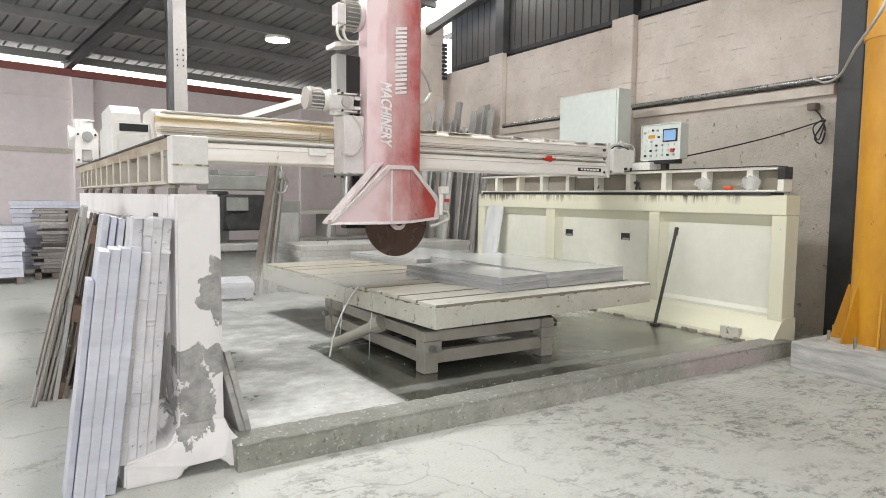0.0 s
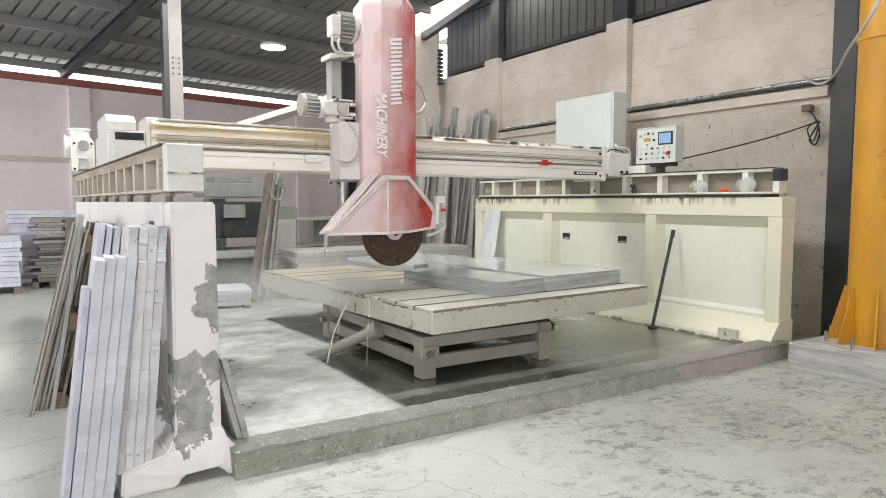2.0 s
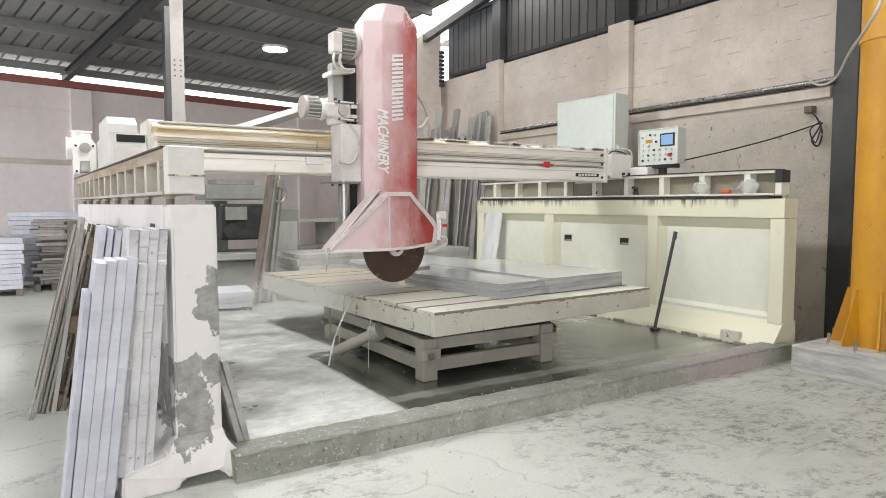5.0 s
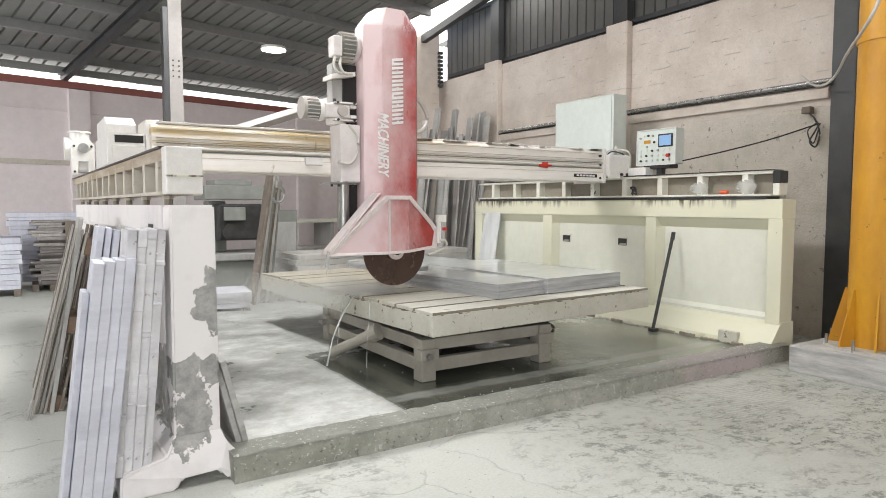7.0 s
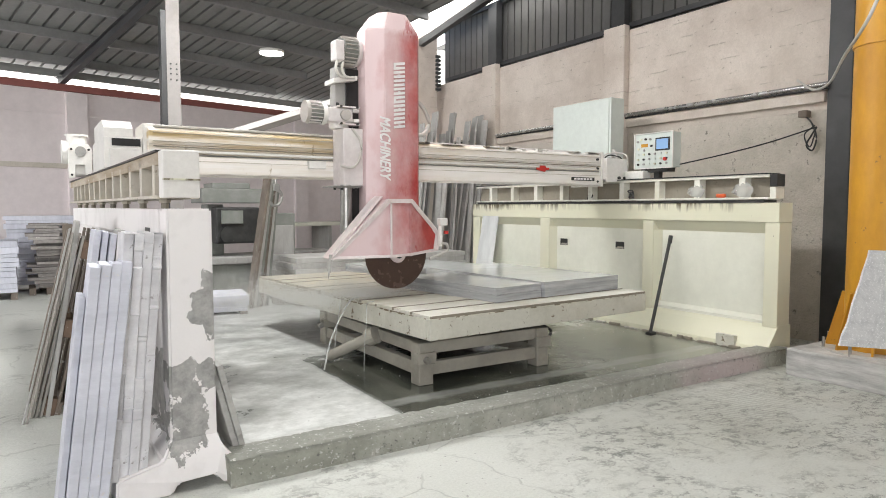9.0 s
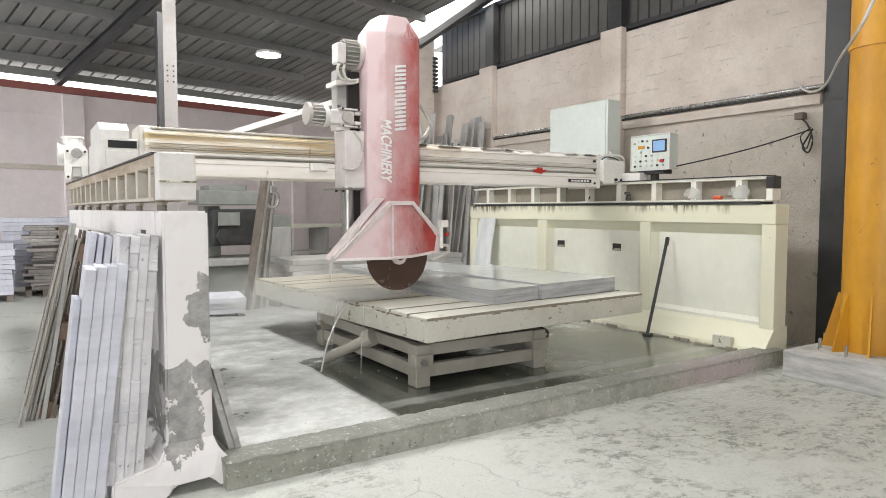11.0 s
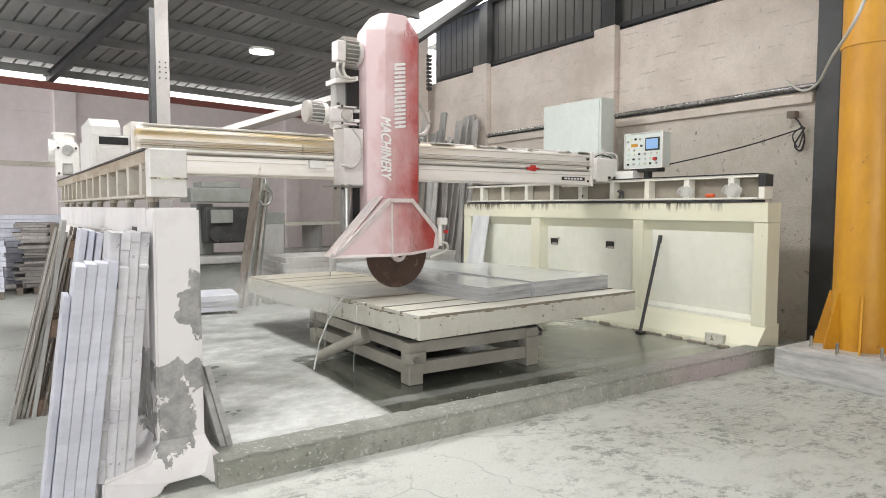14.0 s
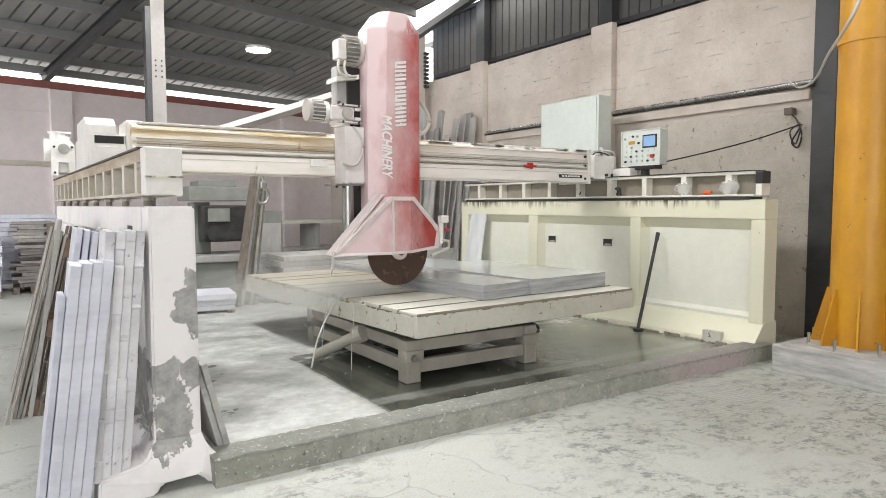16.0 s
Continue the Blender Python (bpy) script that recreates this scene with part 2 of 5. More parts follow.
def runway_paint_material():
    """Yellowed cream paint with dark water runs under the rail."""
    m, n, l = nodes_of("yellowed_machine_paint")
    p = n["Principled BSDF"]
    x, y, z = coord(n, l)
    col = mix(n, l, ramp(n, l, noise_tex(n, l, 0.9, 6, 0.6), 0.45, 0.75), (0.74, 0.725, 0.565), (0.68, 0.67, 0.55))
    runs = ramp(n, l, noise_tex(n, l, 16, 4, 0.6, stretch=(1, 1, 0.06)), 0.46, 0.56)
    rag = maths(n, l, "MULTIPLY", noise_tex(n, l, 9, 3, 0.5, stretch=(1, 1, 0.05)), 0.22)
    top = ramp(n, l, maths(n, l, "ADD", z, rag), 1.62, 1.70)
    more = ramp(n, l, noise_tex(n, l, 0.9, 3, 0.5), 0.36, 0.5)
    col = mix(n, l, maths(n, l, "MULTIPLY", maths(n, l, "MULTIPLY", runs, top), more), col, (0.16, 0.13, 0.08))
    foot = ramp(n, l, maths(n, l, "ADD", z, maths(n, l, "MULTIPLY", noise_tex(n, l, 5, 6, 0.65), 0.25)), 0.25, 0.20)
    col = mix(n, l, maths(n, l, "MULTIPLY", foot, 0.6), col, (0.36, 0.34, 0.26))
    chip = ramp(n, l, noise_tex(n, l, 9, 7, 0.7), 0.70, 0.72)
    col = mix(n, l, chip, col, (0.40, 0.37, 0.28))
    l.new(col, p.inputs["Base Color"])
    p.inputs["Roughness"].default_value = 0.42
    bump(n, l, noise_tex(n, l, 30, 5, 0.6), 0.1, 0.005)
    return m


def peeling_paint_material():
    """Cream paint that has flaked off grey cement in big patches."""
    m, n, l = nodes_of("peeling_cream_paint")
    p = n["Principled BSDF"]
    x, y, z = coord(n, l)
    rag = noise_tex(n, l, 7, 7, 0.62)

    def blob(cx, cz, rx, rz):
        dx = maths(n, l, "DIVIDE", maths(n, l, "SUBTRACT", x, cx), rx)
        dz = maths(n, l, "DIVIDE", maths(n, l, "SUBTRACT", z, cz), rz)
        d = maths(n, l, "ADD", maths(n, l, "MULTIPLY", dx, dx), maths(n, l, "MULTIPLY", dz, dz))
        return maths(n, l, "SUBTRACT", 1.0, d)
    b = maths(n, l, "MAXIMUM", blob(0.90, 1.0, 0.10, 0.24), blob(0.74, 0.42, 0.13, 0.27))
    b = maths(n, l, "MAXIMUM", b, blob(0.87, 0.62, 0.10, 0.10))
    b = maths(n, l, "MAXIMUM", b, blob(0.70, 0.62, 0.12, 0.08))
    b = maths(n, l, "MAXIMUM", b, blob(0.83, 0.93, 0.07, 0.06))
    bare = ramp(n, l, maths(n, l, "ADD", maths(n, l, "MAXIMUM", b, -1.0), maths(n, l, "MULTIPLY", maths(n, l, "SUBTRACT", rag, 0.5), 4.5)), 0.12, 0.2)
    paint = mix(n, l, ramp(n, l, noise_tex(n, l, 3, 6, 0.6), 0.5, 0.8), (0.87, 0.84, 0.835), (0.70, 0.67, 0.66))
    cement = mix(n, l, ramp(n, l, noise_tex(n, l, 16, 6, 0.7), 0.35, 0.7), (0.30, 0.295, 0.285), (0.50, 0.49, 0.47))
    l.new(mix(n, l, bare, paint, cement), p.inputs["Base Color"])
    l.new(maths(n, l, "ADD", maths(n, l, "MULTIPLY", bare, 0.3), 0.5), p.inputs["Roughness"])
    h = maths(n, l, "SUBTRACT", maths(n, l, "MULTIPLY", noise_tex(n, l, 40, 4, 0.6), 0.25), bare)
    bump(n, l, h, 0.5, 0.006)
    return m


def red_head_material():
    """Red enamel under a drift of pale stone dust that thins to one side."""
    m, n, l = nodes_of("dusty_red_enamel")
    p = n["Principled BSDF"]
    x, y, z = coord(n, l)
    side = maths(n, l, "MULTIPLY", x, -1.55)
    rag = maths(n, l, "SUBTRACT", noise_tex(n, l, 4.0, 7, 0.62, stretch=(1, 1, 0.6)), 0.5)
    top = maths(n, l, "ADD", maths(n, l, "MULTIPLY", z, 0.10), maths(n, l, "MULTIPLY", ramp(n, l, maths(n, l, "ADD", z, maths(n, l, "MULTIPLY", rag, 0.15)), 2.05, 2.16), 0.6))
    d = maths(n, l, "ADD", maths(n, l, "ADD", side, 0.40), maths(n, l, "ADD", maths(n, l, "MULTIPLY", rag, 1.1), top))
    dust = ramp(n, l, d, 0.0, 0.75)
    red = mix(n, l, ramp(n, l, noise_tex(n, l, 6, 5, 0.6), 0.4, 0.7), (0.42, 0.055, 0.05), (0.30, 0.03, 0.028))
    runs = ramp(n, l, noise_tex(n, l, 9, 6, 0.7, stretch=(1.6, 1, 0.45)), 0.60, 0.64)
    dust = maths(n, l, "MULTIPLY", dust, maths(n, l, "SUBTRACT", 1.0, maths(n, l, "MULTIPLY", maths(n, l, "MULTIPLY", runs, ramp(n, l, x, 0.02, 0.2)), 0.8)))
    l.new(mix(n, l, dust, red, (0.70, 0.55, 0.56)), p.inputs["Base Color"])
    l.new(maths(n, l, "ADD", maths(n, l, "MULTIPLY", dust, 0.3), 0.38), p.inputs["Roughness"])
    bump(n, l, noise_tex(n, l, 50, 4, 0.6), 0.15, 0.004)
    return m


def wall_material():
    """Thin dirty render through which block courses and cracks show."""
    m, n, l = nodes_of("dirty_wall_render")
    p = n["Principled BSDF"]
    x, y, z = coord(n, l)
    col = mix(n, l, ramp(n, l, noise_tex(n, l, 1.0, 8, 0.66), 0.38, 0.66), (0.76, 0.685, 0.62), (0.57, 0.495, 0.435))
    grey = ramp(n, l, maths(n, l, "ADD", z, maths(n, l, "MULTIPLY", noise_tex(n, l, 1.3, 6, 0.65), 0.7)), 3.15, 2.85)
    col = mix(n, l, maths(n, l, "MULTIPLY", grey, 0.55), col, (0.50, 0.48, 0.42))
    wob = maths(n, l, "MULTIPLY", maths(n, l, "SUBTRACT", noise_tex(n, l, 6, 5, 0.6), 0.5), 0.03)
    course = maths(n, l, "PINGPONG", maths(n, l, "ADD", z, wob), 0.102)
    line = maths(n, l, "MULTIPLY", ramp(n, l, course, 0.007, 0.002), ramp(n, l, noise_tex(n, l, 2.6, 6, 0.7), 0.52, 0.58))
    col = mix(n, l, maths(n, l, "MULTIPLY", line, 0.28), col, (0.24, 0.21, 0.18))
    pit = ramp(n, l, noise_tex(n, l, 11, 9, 0.75, stretch=(1, 1, 1.6)), 0.63, 0.67)
    col = mix(n, l, maths(n, l, "MULTIPLY", pit, 0.75), col, (0.30, 0.265, 0.225))
    grain = ramp(n, l, noise_tex(n, l, 45, 5, 0.7), 0.35, 0.7)
    col = mix(n, l, maths(n, l, "MULTIPLY", grain, 0.25), col, (0.36, 0.31, 0.27))
    l.new(col, p.inputs["Base Color"])
    p.inputs["Roughness"].default_value = 0.88
    h = maths(n, l, "SUBTRACT", noise_tex(n, l, 16, 8, 0.7), maths(n, l, "ADD", line, pit))
    bump(n, l, h, 0.7, 0.012)
    return m


def board_material():
    """Dusty boards; wet brown slurry stains where the blade throws its water."""
    m, n, l = nodes_of("dusty_table_board")
    p = n["Principled BSDF"]
    x, y, z = coord(n, l)
    col = mix(n, l, ramp(n, l, noise_tex(n, l, 2.2, 7, 0.66, stretch=(0.25, 1, 1)), 0.42, 0.7), (0.68, 0.665, 0.60), (0.46, 0.43, 0.34))
    rag = maths(n, l, "MULTIPLY", maths(n, l, "SUBTRACT", noise_tex(n, l, 2.0, 6, 0.65, stretch=(0.5, 1.6, 1)), 0.5), 2.6)
    wet = ramp(n, l, maths(n, l, "ADD", y, rag), 1.05, 1.75)
    brown = mix(n, l, ramp(n, l, noise_tex(n, l, 3.5, 6, 0.65, stretch=(0.4, 1.4, 1)), 0.4, 0.62), (0.31, 0.28, 0.225), (0.50, 0.42, 0.28))
    col = mix(n, l, maths(n, l, "MULTIPLY", wet, 0.72), col, brown)
    spot = ramp(n, l, noise_tex(n, l, 12, 7, 0.7), 0.64, 0.69)
    col = mix(n, l, spot, col, (0.25, 0.21, 0.15))
    l.new(col, p.inputs["Base Color"])
    l.new(maths(n, l, "SUBTRACT", 0.7, maths(n, l, "MULTIPLY", wet, 0.35)), p.inputs["Roughness"])
    bump(n, l, noise_tex(n, l, 30, 6, 0.7, stretch=(0.3, 1, 1)), 0.35, 0.006)
    return m


GROUND = ground_material()
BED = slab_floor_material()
PEEL = peeling_paint_material()
RED = red_head_material()
RIM = worn("slurry_crusted_rim", (0.76, 0.70, 0.69), (0.58, 0.46, 0.45), (0.50, 0.16, 0.15), 0.6, big=4, fine=30, relief=0.4, spot_lo=0.66, spot_hi=0.7)
KERB = kerb_material()
BRIDGE = beam_material()
PLINTH = worn("dusty_plinth_concrete", (0.64, 0.63, 0.61), (0.25, 0.245, 0.235), (0.15, 0.15, 0.14), 0.85, big=2.2, fine=26, relief=0.8, stretch=(1, 0.5, 3.5), lo=0.42, hi=0.62, spot_lo=0.66, spot_hi=0.71)
CRUST = worn("dust_crust", (0.56, 0.54, 0.50), (0.40, 0.37, 0.33), None, 0.9, big=4, fine=30, relief=0.8)
CREAM = worn("cream_machine_paint", (0.80, 0.79, 0.72), (0.60, 0.56, 0.45), (0.40, 0.34, 0.24), 0.5, big=1.2, fine=18, relief=0.12, spot_lo=0.70, spot_hi=0.73)
YELLOWED = runway_paint_material()
PALE = worn("pale_recess_paint", (0.78, 0.78, 0.69), (0.71, 0.71, 0.60), None, 0.5, big=0.8, fine=5, relief=0.05)
RUSTY = worn("grimy_rail_paint", (0.62, 0.58, 0.51), (0.40, 0.33, 0.24), (0.24, 0.19, 0.13), 0.55, big=2.2, fine=24, relief=0.2, spot_lo=0.62, spot_hi=0.7)
DUSTY = worn("pinkish_dusty_paint", (0.74, 0.70, 0.69), (0.56, 0.50, 0.49), (0.36, 0.33, 0.31), 0.7, big=3.0, fine=26, relief=0.35, spot_lo=0.66, spot_hi=0.71)
FASCIA = worn("rust_stained_fascia", (0.56, 0.49, 0.40), (0.34, 0.25, 0.15), (0.20, 0.14, 0.08), 0.65, big=2.4, fine=24, relief=0.3, stretch=(1, 0.4, 3), lo=0.38, hi=0.62, spot_lo=0.64, spot_hi=0.7)
WHITE = worn("white_machine_paint", (0.83, 0.81, 0.78), (0.66, 0.64, 0.60), (0.45, 0.42, 0.37), 0.45, big=2.0, fine=24, relief=0.1, spot_lo=0.72, spot_hi=0.75)
MACHINE_GREY = worn("grey_green_machine_paint", (0.20, 0.21, 0.19), (0.36, 0.36, 0.34), None, 0.55, big=3, fine=20)
DARK = worn("dark_greasy_steel", (0.035, 0.035, 0.035), (0.10, 0.10, 0.095), None, 0.5, metal=0.3, big=5, fine=30)
STEEL = worn("dull_steel", (0.45, 0.45, 0.44), (0.25, 0.24, 0.22), None, 0.35, metal=0.9, big=6, fine=40)
GALVANISED = worn("galvanised_conduit", (0.70, 0.70, 0.69), (0.50, 0.50, 0.49), None, 0.28, metal=0.9, big=3, fine=30, relief=0.05)
BLADE = worn("wet_diamond_blade", (0.13, 0.085, 0.07), (0.085, 0.06, 0.05), None, 0.28, metal=0.6, big=5, fine=60, relief=0.05)
GRIME_SHADE = worn("grime_and_shade_brown", (0.30, 0.27, 0.22), (0.20, 0.17, 0.13), (0.20, 0.17, 0.13), 0.7, big=3, fine=26, relief=0.3)
APRON = worn("chipped_table_paint", (0.66, 0.65, 0.575), (0.47, 0.45, 0.37), (0.17, 0.13, 0.08), 0.55, big=2.6, fine=30, relief=0.35, spot_lo=0.60, spot_hi=0.63)
RUSTCHIP = worn("bare_rusty_steel", (0.26, 0.215, 0.15), (0.13, 0.105, 0.07), None, 0.8, big=8, fine=50, relief=0.4)
BOARD = board_material()
MARBLE = worn("grey_veined_marble", (0.72, 0.735, 0.73), (0.46, 0.48, 0.49), None, 0.12, big=2.0, fine=9, relief=0.03, stretch=(0.35, 1.6, 3.0), lo=0.4, hi=0.65, vary=0.12)
MARBLE_SIDE = worn("streaked_grey_marble_edge", (0.56, 0.57, 0.58), (0.19, 0.20, 0.21), None, 0.5, big=1.6, fine=16, relief=0.3, stretch=(0.5, 0.5, 9.0), lo=0.38, hi=0.6)
MARBLE_EDGE = worn("sawn_white_marble", (0.69, 0.70, 0.78), (0.50, 0.51, 0.58), (0.62, 0.60, 0.61), 0.6, big=3.5, fine=26, relief=0.5, stretch=(1, 1, 0.3), lo=0.42, hi=0.66, vary=0.2, spot_lo=0.64, spot_hi=0.68)
ROUGH_MARBLE = worn("snapped_white_marble", (0.80, 0.79, 0.81), (0.56, 0.55, 0.58), (0.38, 0.36, 0.36), 0.7, big=4.5, fine=22, relief=1.0, stretch=(1, 1, 0.7), lo=0.40, hi=0.66, vary=0.2, spot_lo=0.63, spot_hi=0.68)
GREY_STONE = worn("dull_grey_stone", (0.50, 0.495, 0.475), (0.27, 0.245, 0.23), None, 0.7, big=2.0, fine=24, relief=0.25, stretch=(1, 1, 0.3), vary=0.4)
DARKSTONE = worn("dirty_stone_offcut", (0.36, 0.335, 0.32), (0.16, 0.14, 0.13), (0.55, 0.53, 0.51), 0.8, big=3.0, fine=24, relief=0.5, vary=0.9)
GRANITE = worn("speckled_granite", (0.72, 0.72, 0.72), (0.46, 0.46, 0.47), (0.86, 0.86, 0.86), 0.35, big=14, fine=120, relief=0.4, spot_lo=0.55, spot_hi=0.6)
WOOD = worn("old_timber", (0.20, 0.165, 0.135), (0.085, 0.07, 0.055), (0.40, 0.38, 0.35), 0.8, big=3, fine=40, relief=0.4, stretch=(1, 1, 0.2), vary=0.4)
PALEWOOD = worn("dusty_grey_timber", (0.44, 0.41, 0.375), (0.27, 0.245, 0.22), (0.15, 0.12, 0.10), 0.8, big=3, fine=30, relief=0.4, stretch=(1, 1, 0.2), vary=0.3, spot_lo=0.64, spot_hi=0.7)
BROWN = worn("brown_pallet_block", (0.20, 0.135, 0.095), (0.10, 0.07, 0.05), (0.36, 0.32, 0.28), 0.85, big=6, fine=50, relief=0.5)
PLASTER = wall_material()
PINK_WALL = worn("pale_back_wall_render", (0.80, 0.73, 0.735), (0.66, 0.595, 0.60), None, 0.85, big=0.5, fine=6, relief=0.15)
BLOCK = worn("grey_rendered_block", (0.65, 0.595, 0.53), (0.45, 0.43, 0.36), (0.22, 0.21, 0.175), 0.9, big=2.2, fine=16, relief=1.4, spot_lo=0.60, spot_hi=0.68)
tree = BLOCK.node_tree
place = tree.nodes.new("ShaderNodeNewGeometry")
for link in list(tree.links):
    if link.from_node.bl_idname == "ShaderNodeTexCoord":
        tree.links.new(place.outputs["Position"], link.to_socket)
for node in BLOCK.node_tree.nodes:
    if node.bl_idname == "ShaderNodeBump":
        node.inputs["Distance"].default_value = 0.014
SHEET = worn("grey_roof_sheet", (0.285, 0.29, 0.28), (0.20, 0.202, 0.195), None, 0.5, metal=0.2, big=0.7, fine=9, relief=0.05)
PURLIN = worn("pale_purlin_steel", (0.30, 0.30, 0.30), (0.22, 0.22, 0.22), None, 0.5, metal=0.2, big=1.5, fine=12)
SIDING = worn("dark_siding_sheet", (0.13, 0.127, 0.12), (0.09, 0.088, 0.085), None, 0.5, metal=0.2, big=0.9, fine=9, relief=0.05)
FRAME = worn("dark_painted_steel_frame", (0.04, 0.041, 0.043), (0.095, 0.095, 0.097), None, 0.5, big=2, fine=20)
REDOXIDE = worn("red_oxide_beam", (0.30, 0.10, 0.085), (0.22, 0.08, 0.07), None, 0.7, big=2, fine=15)
YELLOW = worn("chipped_yellow_enamel", (0.66, 0.33, 0.025), (0.52, 0.24, 0.025), (0.24, 0.13, 0.05), 0.42, big=2.0, fine=20, relief=0.18, lo=0.40, hi=0.66, amount=0.9, stretch=(1, 1, 0.45), spot_lo=0.655, spot_hi=0.68)
STEELGREY = worn("dusty_grey_steel_paint", (0.50, 0.47, 0.44), (0.36, 0.34, 0.32), None, 0.6, big=2, fine=18)
POSTGREY = worn("matt_grey_post_paint", (0.30, 0.28, 0.27), (0.22, 0.205, 0.195), None, 0.75, big=2, fine=18)
# Cream frame paint, darkened in colour for the shade under the table.
UNDER = worn("shade_darkened_cream_paint", (0.42, 0.40, 0.345), (0.28, 0.26, 0.22), (0.16, 0.14, 0.11), 0.6, big=2.5, fine=26, relief=0.3, spot_lo=0.68, spot_hi=0.72)
BLACK = worn("black_plastic", (0.02, 0.02, 0.02), (0.04, 0.04, 0.04), None, 0.4)
ORANGE = worn("orange_plastic", (0.75, 0.12, 0.03), (0.6, 0.1, 0.03), None, 0.4)
REDPLATE = worn("bright_red_paint", (0.6, 0.04, 0.03), (0.45, 0.03, 0.03), None, 0.4)
HOSE = worn("pale_rubber_hose", (0.62, 0.60, 0.56), (0.42, 0.40, 0.37), None, 0.5)
CABINET = worn("pale_green_cabinet_paint", (0.67, 0.72, 0.685), (0.60, 0.64, 0.61), None, 0.35, big=1, fine=12, relief=0.03)
LETTER = worn("white_lettering_paint", (0.88, 0.87, 0.87), (0.8, 0.77, 0.77), None, 0.5)
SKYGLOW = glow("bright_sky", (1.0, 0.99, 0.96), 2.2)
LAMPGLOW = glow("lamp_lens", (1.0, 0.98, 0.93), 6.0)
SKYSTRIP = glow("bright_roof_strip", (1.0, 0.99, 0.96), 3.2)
WARMSKY = glow("hazy_warm_sky", (1.0, 0.80, 0.72), 0.75)
SCREEN = glow("control_screen", (0.20, 0.34, 0.55), 0.35)


def clear(name, colour, rough, alpha):
    m, n, l = nodes_of(name)
    p = n["Principled BSDF"]
    p.inputs["Base Color"].default_value = lin(colour)
    p.inputs["Roughness"].default_value = rough
    p.inputs["Alpha"].default_value = alpha
    return m


WATER = clear("falling_water", (0.85, 0.88, 0.86), 0.08, 0.5)
MIST = clear("fine_white_droplets", (0.86, 0.87, 0.85), 0.5, 0.8)
PLASTIC = clear("clear_plastic_bag", (0.66, 0.66, 0.64), 0.12, 0.36)


# Mesh helpers.
def box(bm, x0, x1, y0, y1, z0, z1, bevel=0.0, m=None):
    r = bmesh.ops.create_cube(bm, size=1.0)
    vs = r["verts"]
    bmesh.ops.scale(bm, vec=(x1 - x0, y1 - y0, z1 - z0), verts=vs)
    bmesh.ops.translate(bm, vec=((x0 + x1) / 2, (y0 + y1) / 2, (z0 + z1) / 2), verts=vs)
    if m is not None:
        bmesh.ops.transform(bm, matrix=m, verts=vs)
    if bevel:
        es = list({e for v in vs for e in v.link_edges})
        bmesh.ops.bevel(bm, geom=es, offset=bevel, segments=2, affect="EDGES", profile=0.5)
    return bm


def bx(*a, **k):
    return box(bmesh.new(), *a, **k)


def prism(bm, poly, axis, a0, a1, m=None):
    """A polygon in the plane across axis, drawn out from a0 to a1."""
    def at(p, a):
        return {"x": (a, p[0], p[1]), "y": (p[0], a, p[1]), "z": (p[0], p[1], a)}[axis]
    lo = [bm.verts.new(at(p, a0)) for p in poly]
    hi = [bm.verts.new(at(p, a1)) for p in poly]
    bm.faces.new(lo)
    bm.faces.new(hi[::-1])
    for i in range(len(poly)):
        j = (i + 1) % len(poly)
        bm.faces.new((lo[j], lo[i], hi[i], hi[j]))
    if m is not None:
        bmesh.ops.transform(bm, matrix=m, verts=lo + hi)
    bmesh.ops.recalc_face_normals(bm, faces=list({f for v in lo + hi for f in v.link_faces}))
    return bm


def pr(*a, **k):
    return prism(bmesh.new(), *a, **k)


def rod(bm, p, q, r, seg=14, r2=None):
    p, q = Vector(p), Vector(q)
    d = q - p
    m = Matrix.Translation((p + q) / 2) @ d.to_track_quat("Z", "Y").to_matrix().to_4x4()
    bmesh.ops.create_cone(bm, cap_ends=True, segments=seg, radius1=r, radius2=r if r2 is None else r2, depth=d.length, matrix=m)
    return bm


def rd(*a, **k):
    return rod(bmesh.new(), *a, **k)


def hose(name, pts, r, material, parent=None, label=""):
    """A round tube through points, smoothed by Catmull-Rom, as a mesh."""
    pts = [Vector(p) for p in pts]
    ext = [2 * pts[0] - pts[1], *pts, 2 * pts[-1] - pts[-2]]
    line = []
    for i in range(len(pts) - 1):
        a, b, c, d = ext[i:i + 4]
        for k in range(6):
            t = k / 6
            line.append(0.5 * (2 * b + (c - a) * t + (2 * a - 5 * b + 4 * c - d) * t * t + (3 * b - a - 3 * c + d) * t ** 3))
    line.append(pts[-1])
    bm = bmesh.new()
    rings = []
    for i, p in enumerate(line):
        d = (line[min(i + 1, len(line) - 1)] - line[max(i - 1, 0)]).normalized()
        q = d.to_track_quat("Z", "Y")
        rings.append([bm.verts.new(p + q @ Vector((r * math.cos(a), r * math.sin(a), 0))) for a in [k * math.tau / 8 for k in range(8)]])
    for s, t in zip(rings, rings[1:]):
        for k in range(8):
            bm.faces.new((s[k], s[(k + 1) % 8], t[(k + 1) % 8], t[k]))
    bm.faces.new(rings[0][::-1])
    bm.faces.new(rings[-1])
    return part(name, bm, material, parent, label, smooth=True)


def part(name, bm, material, parent=None, label="", smooth=False):
    me = bpy.data.meshes.new(name)
    bm.to_mesh(me)
    bm.free()
    me.materials.append(material)
    if smooth:
        me.polygons.foreach_set("use_smooth", [True] * len(me.polygons))
        me.set_sharp_from_angle(angle=radians(40))
    ob = new(name, me)
    if parent is not None:
        ob.parent = parent
    if label:
        tagged(ob, label)
    return ob


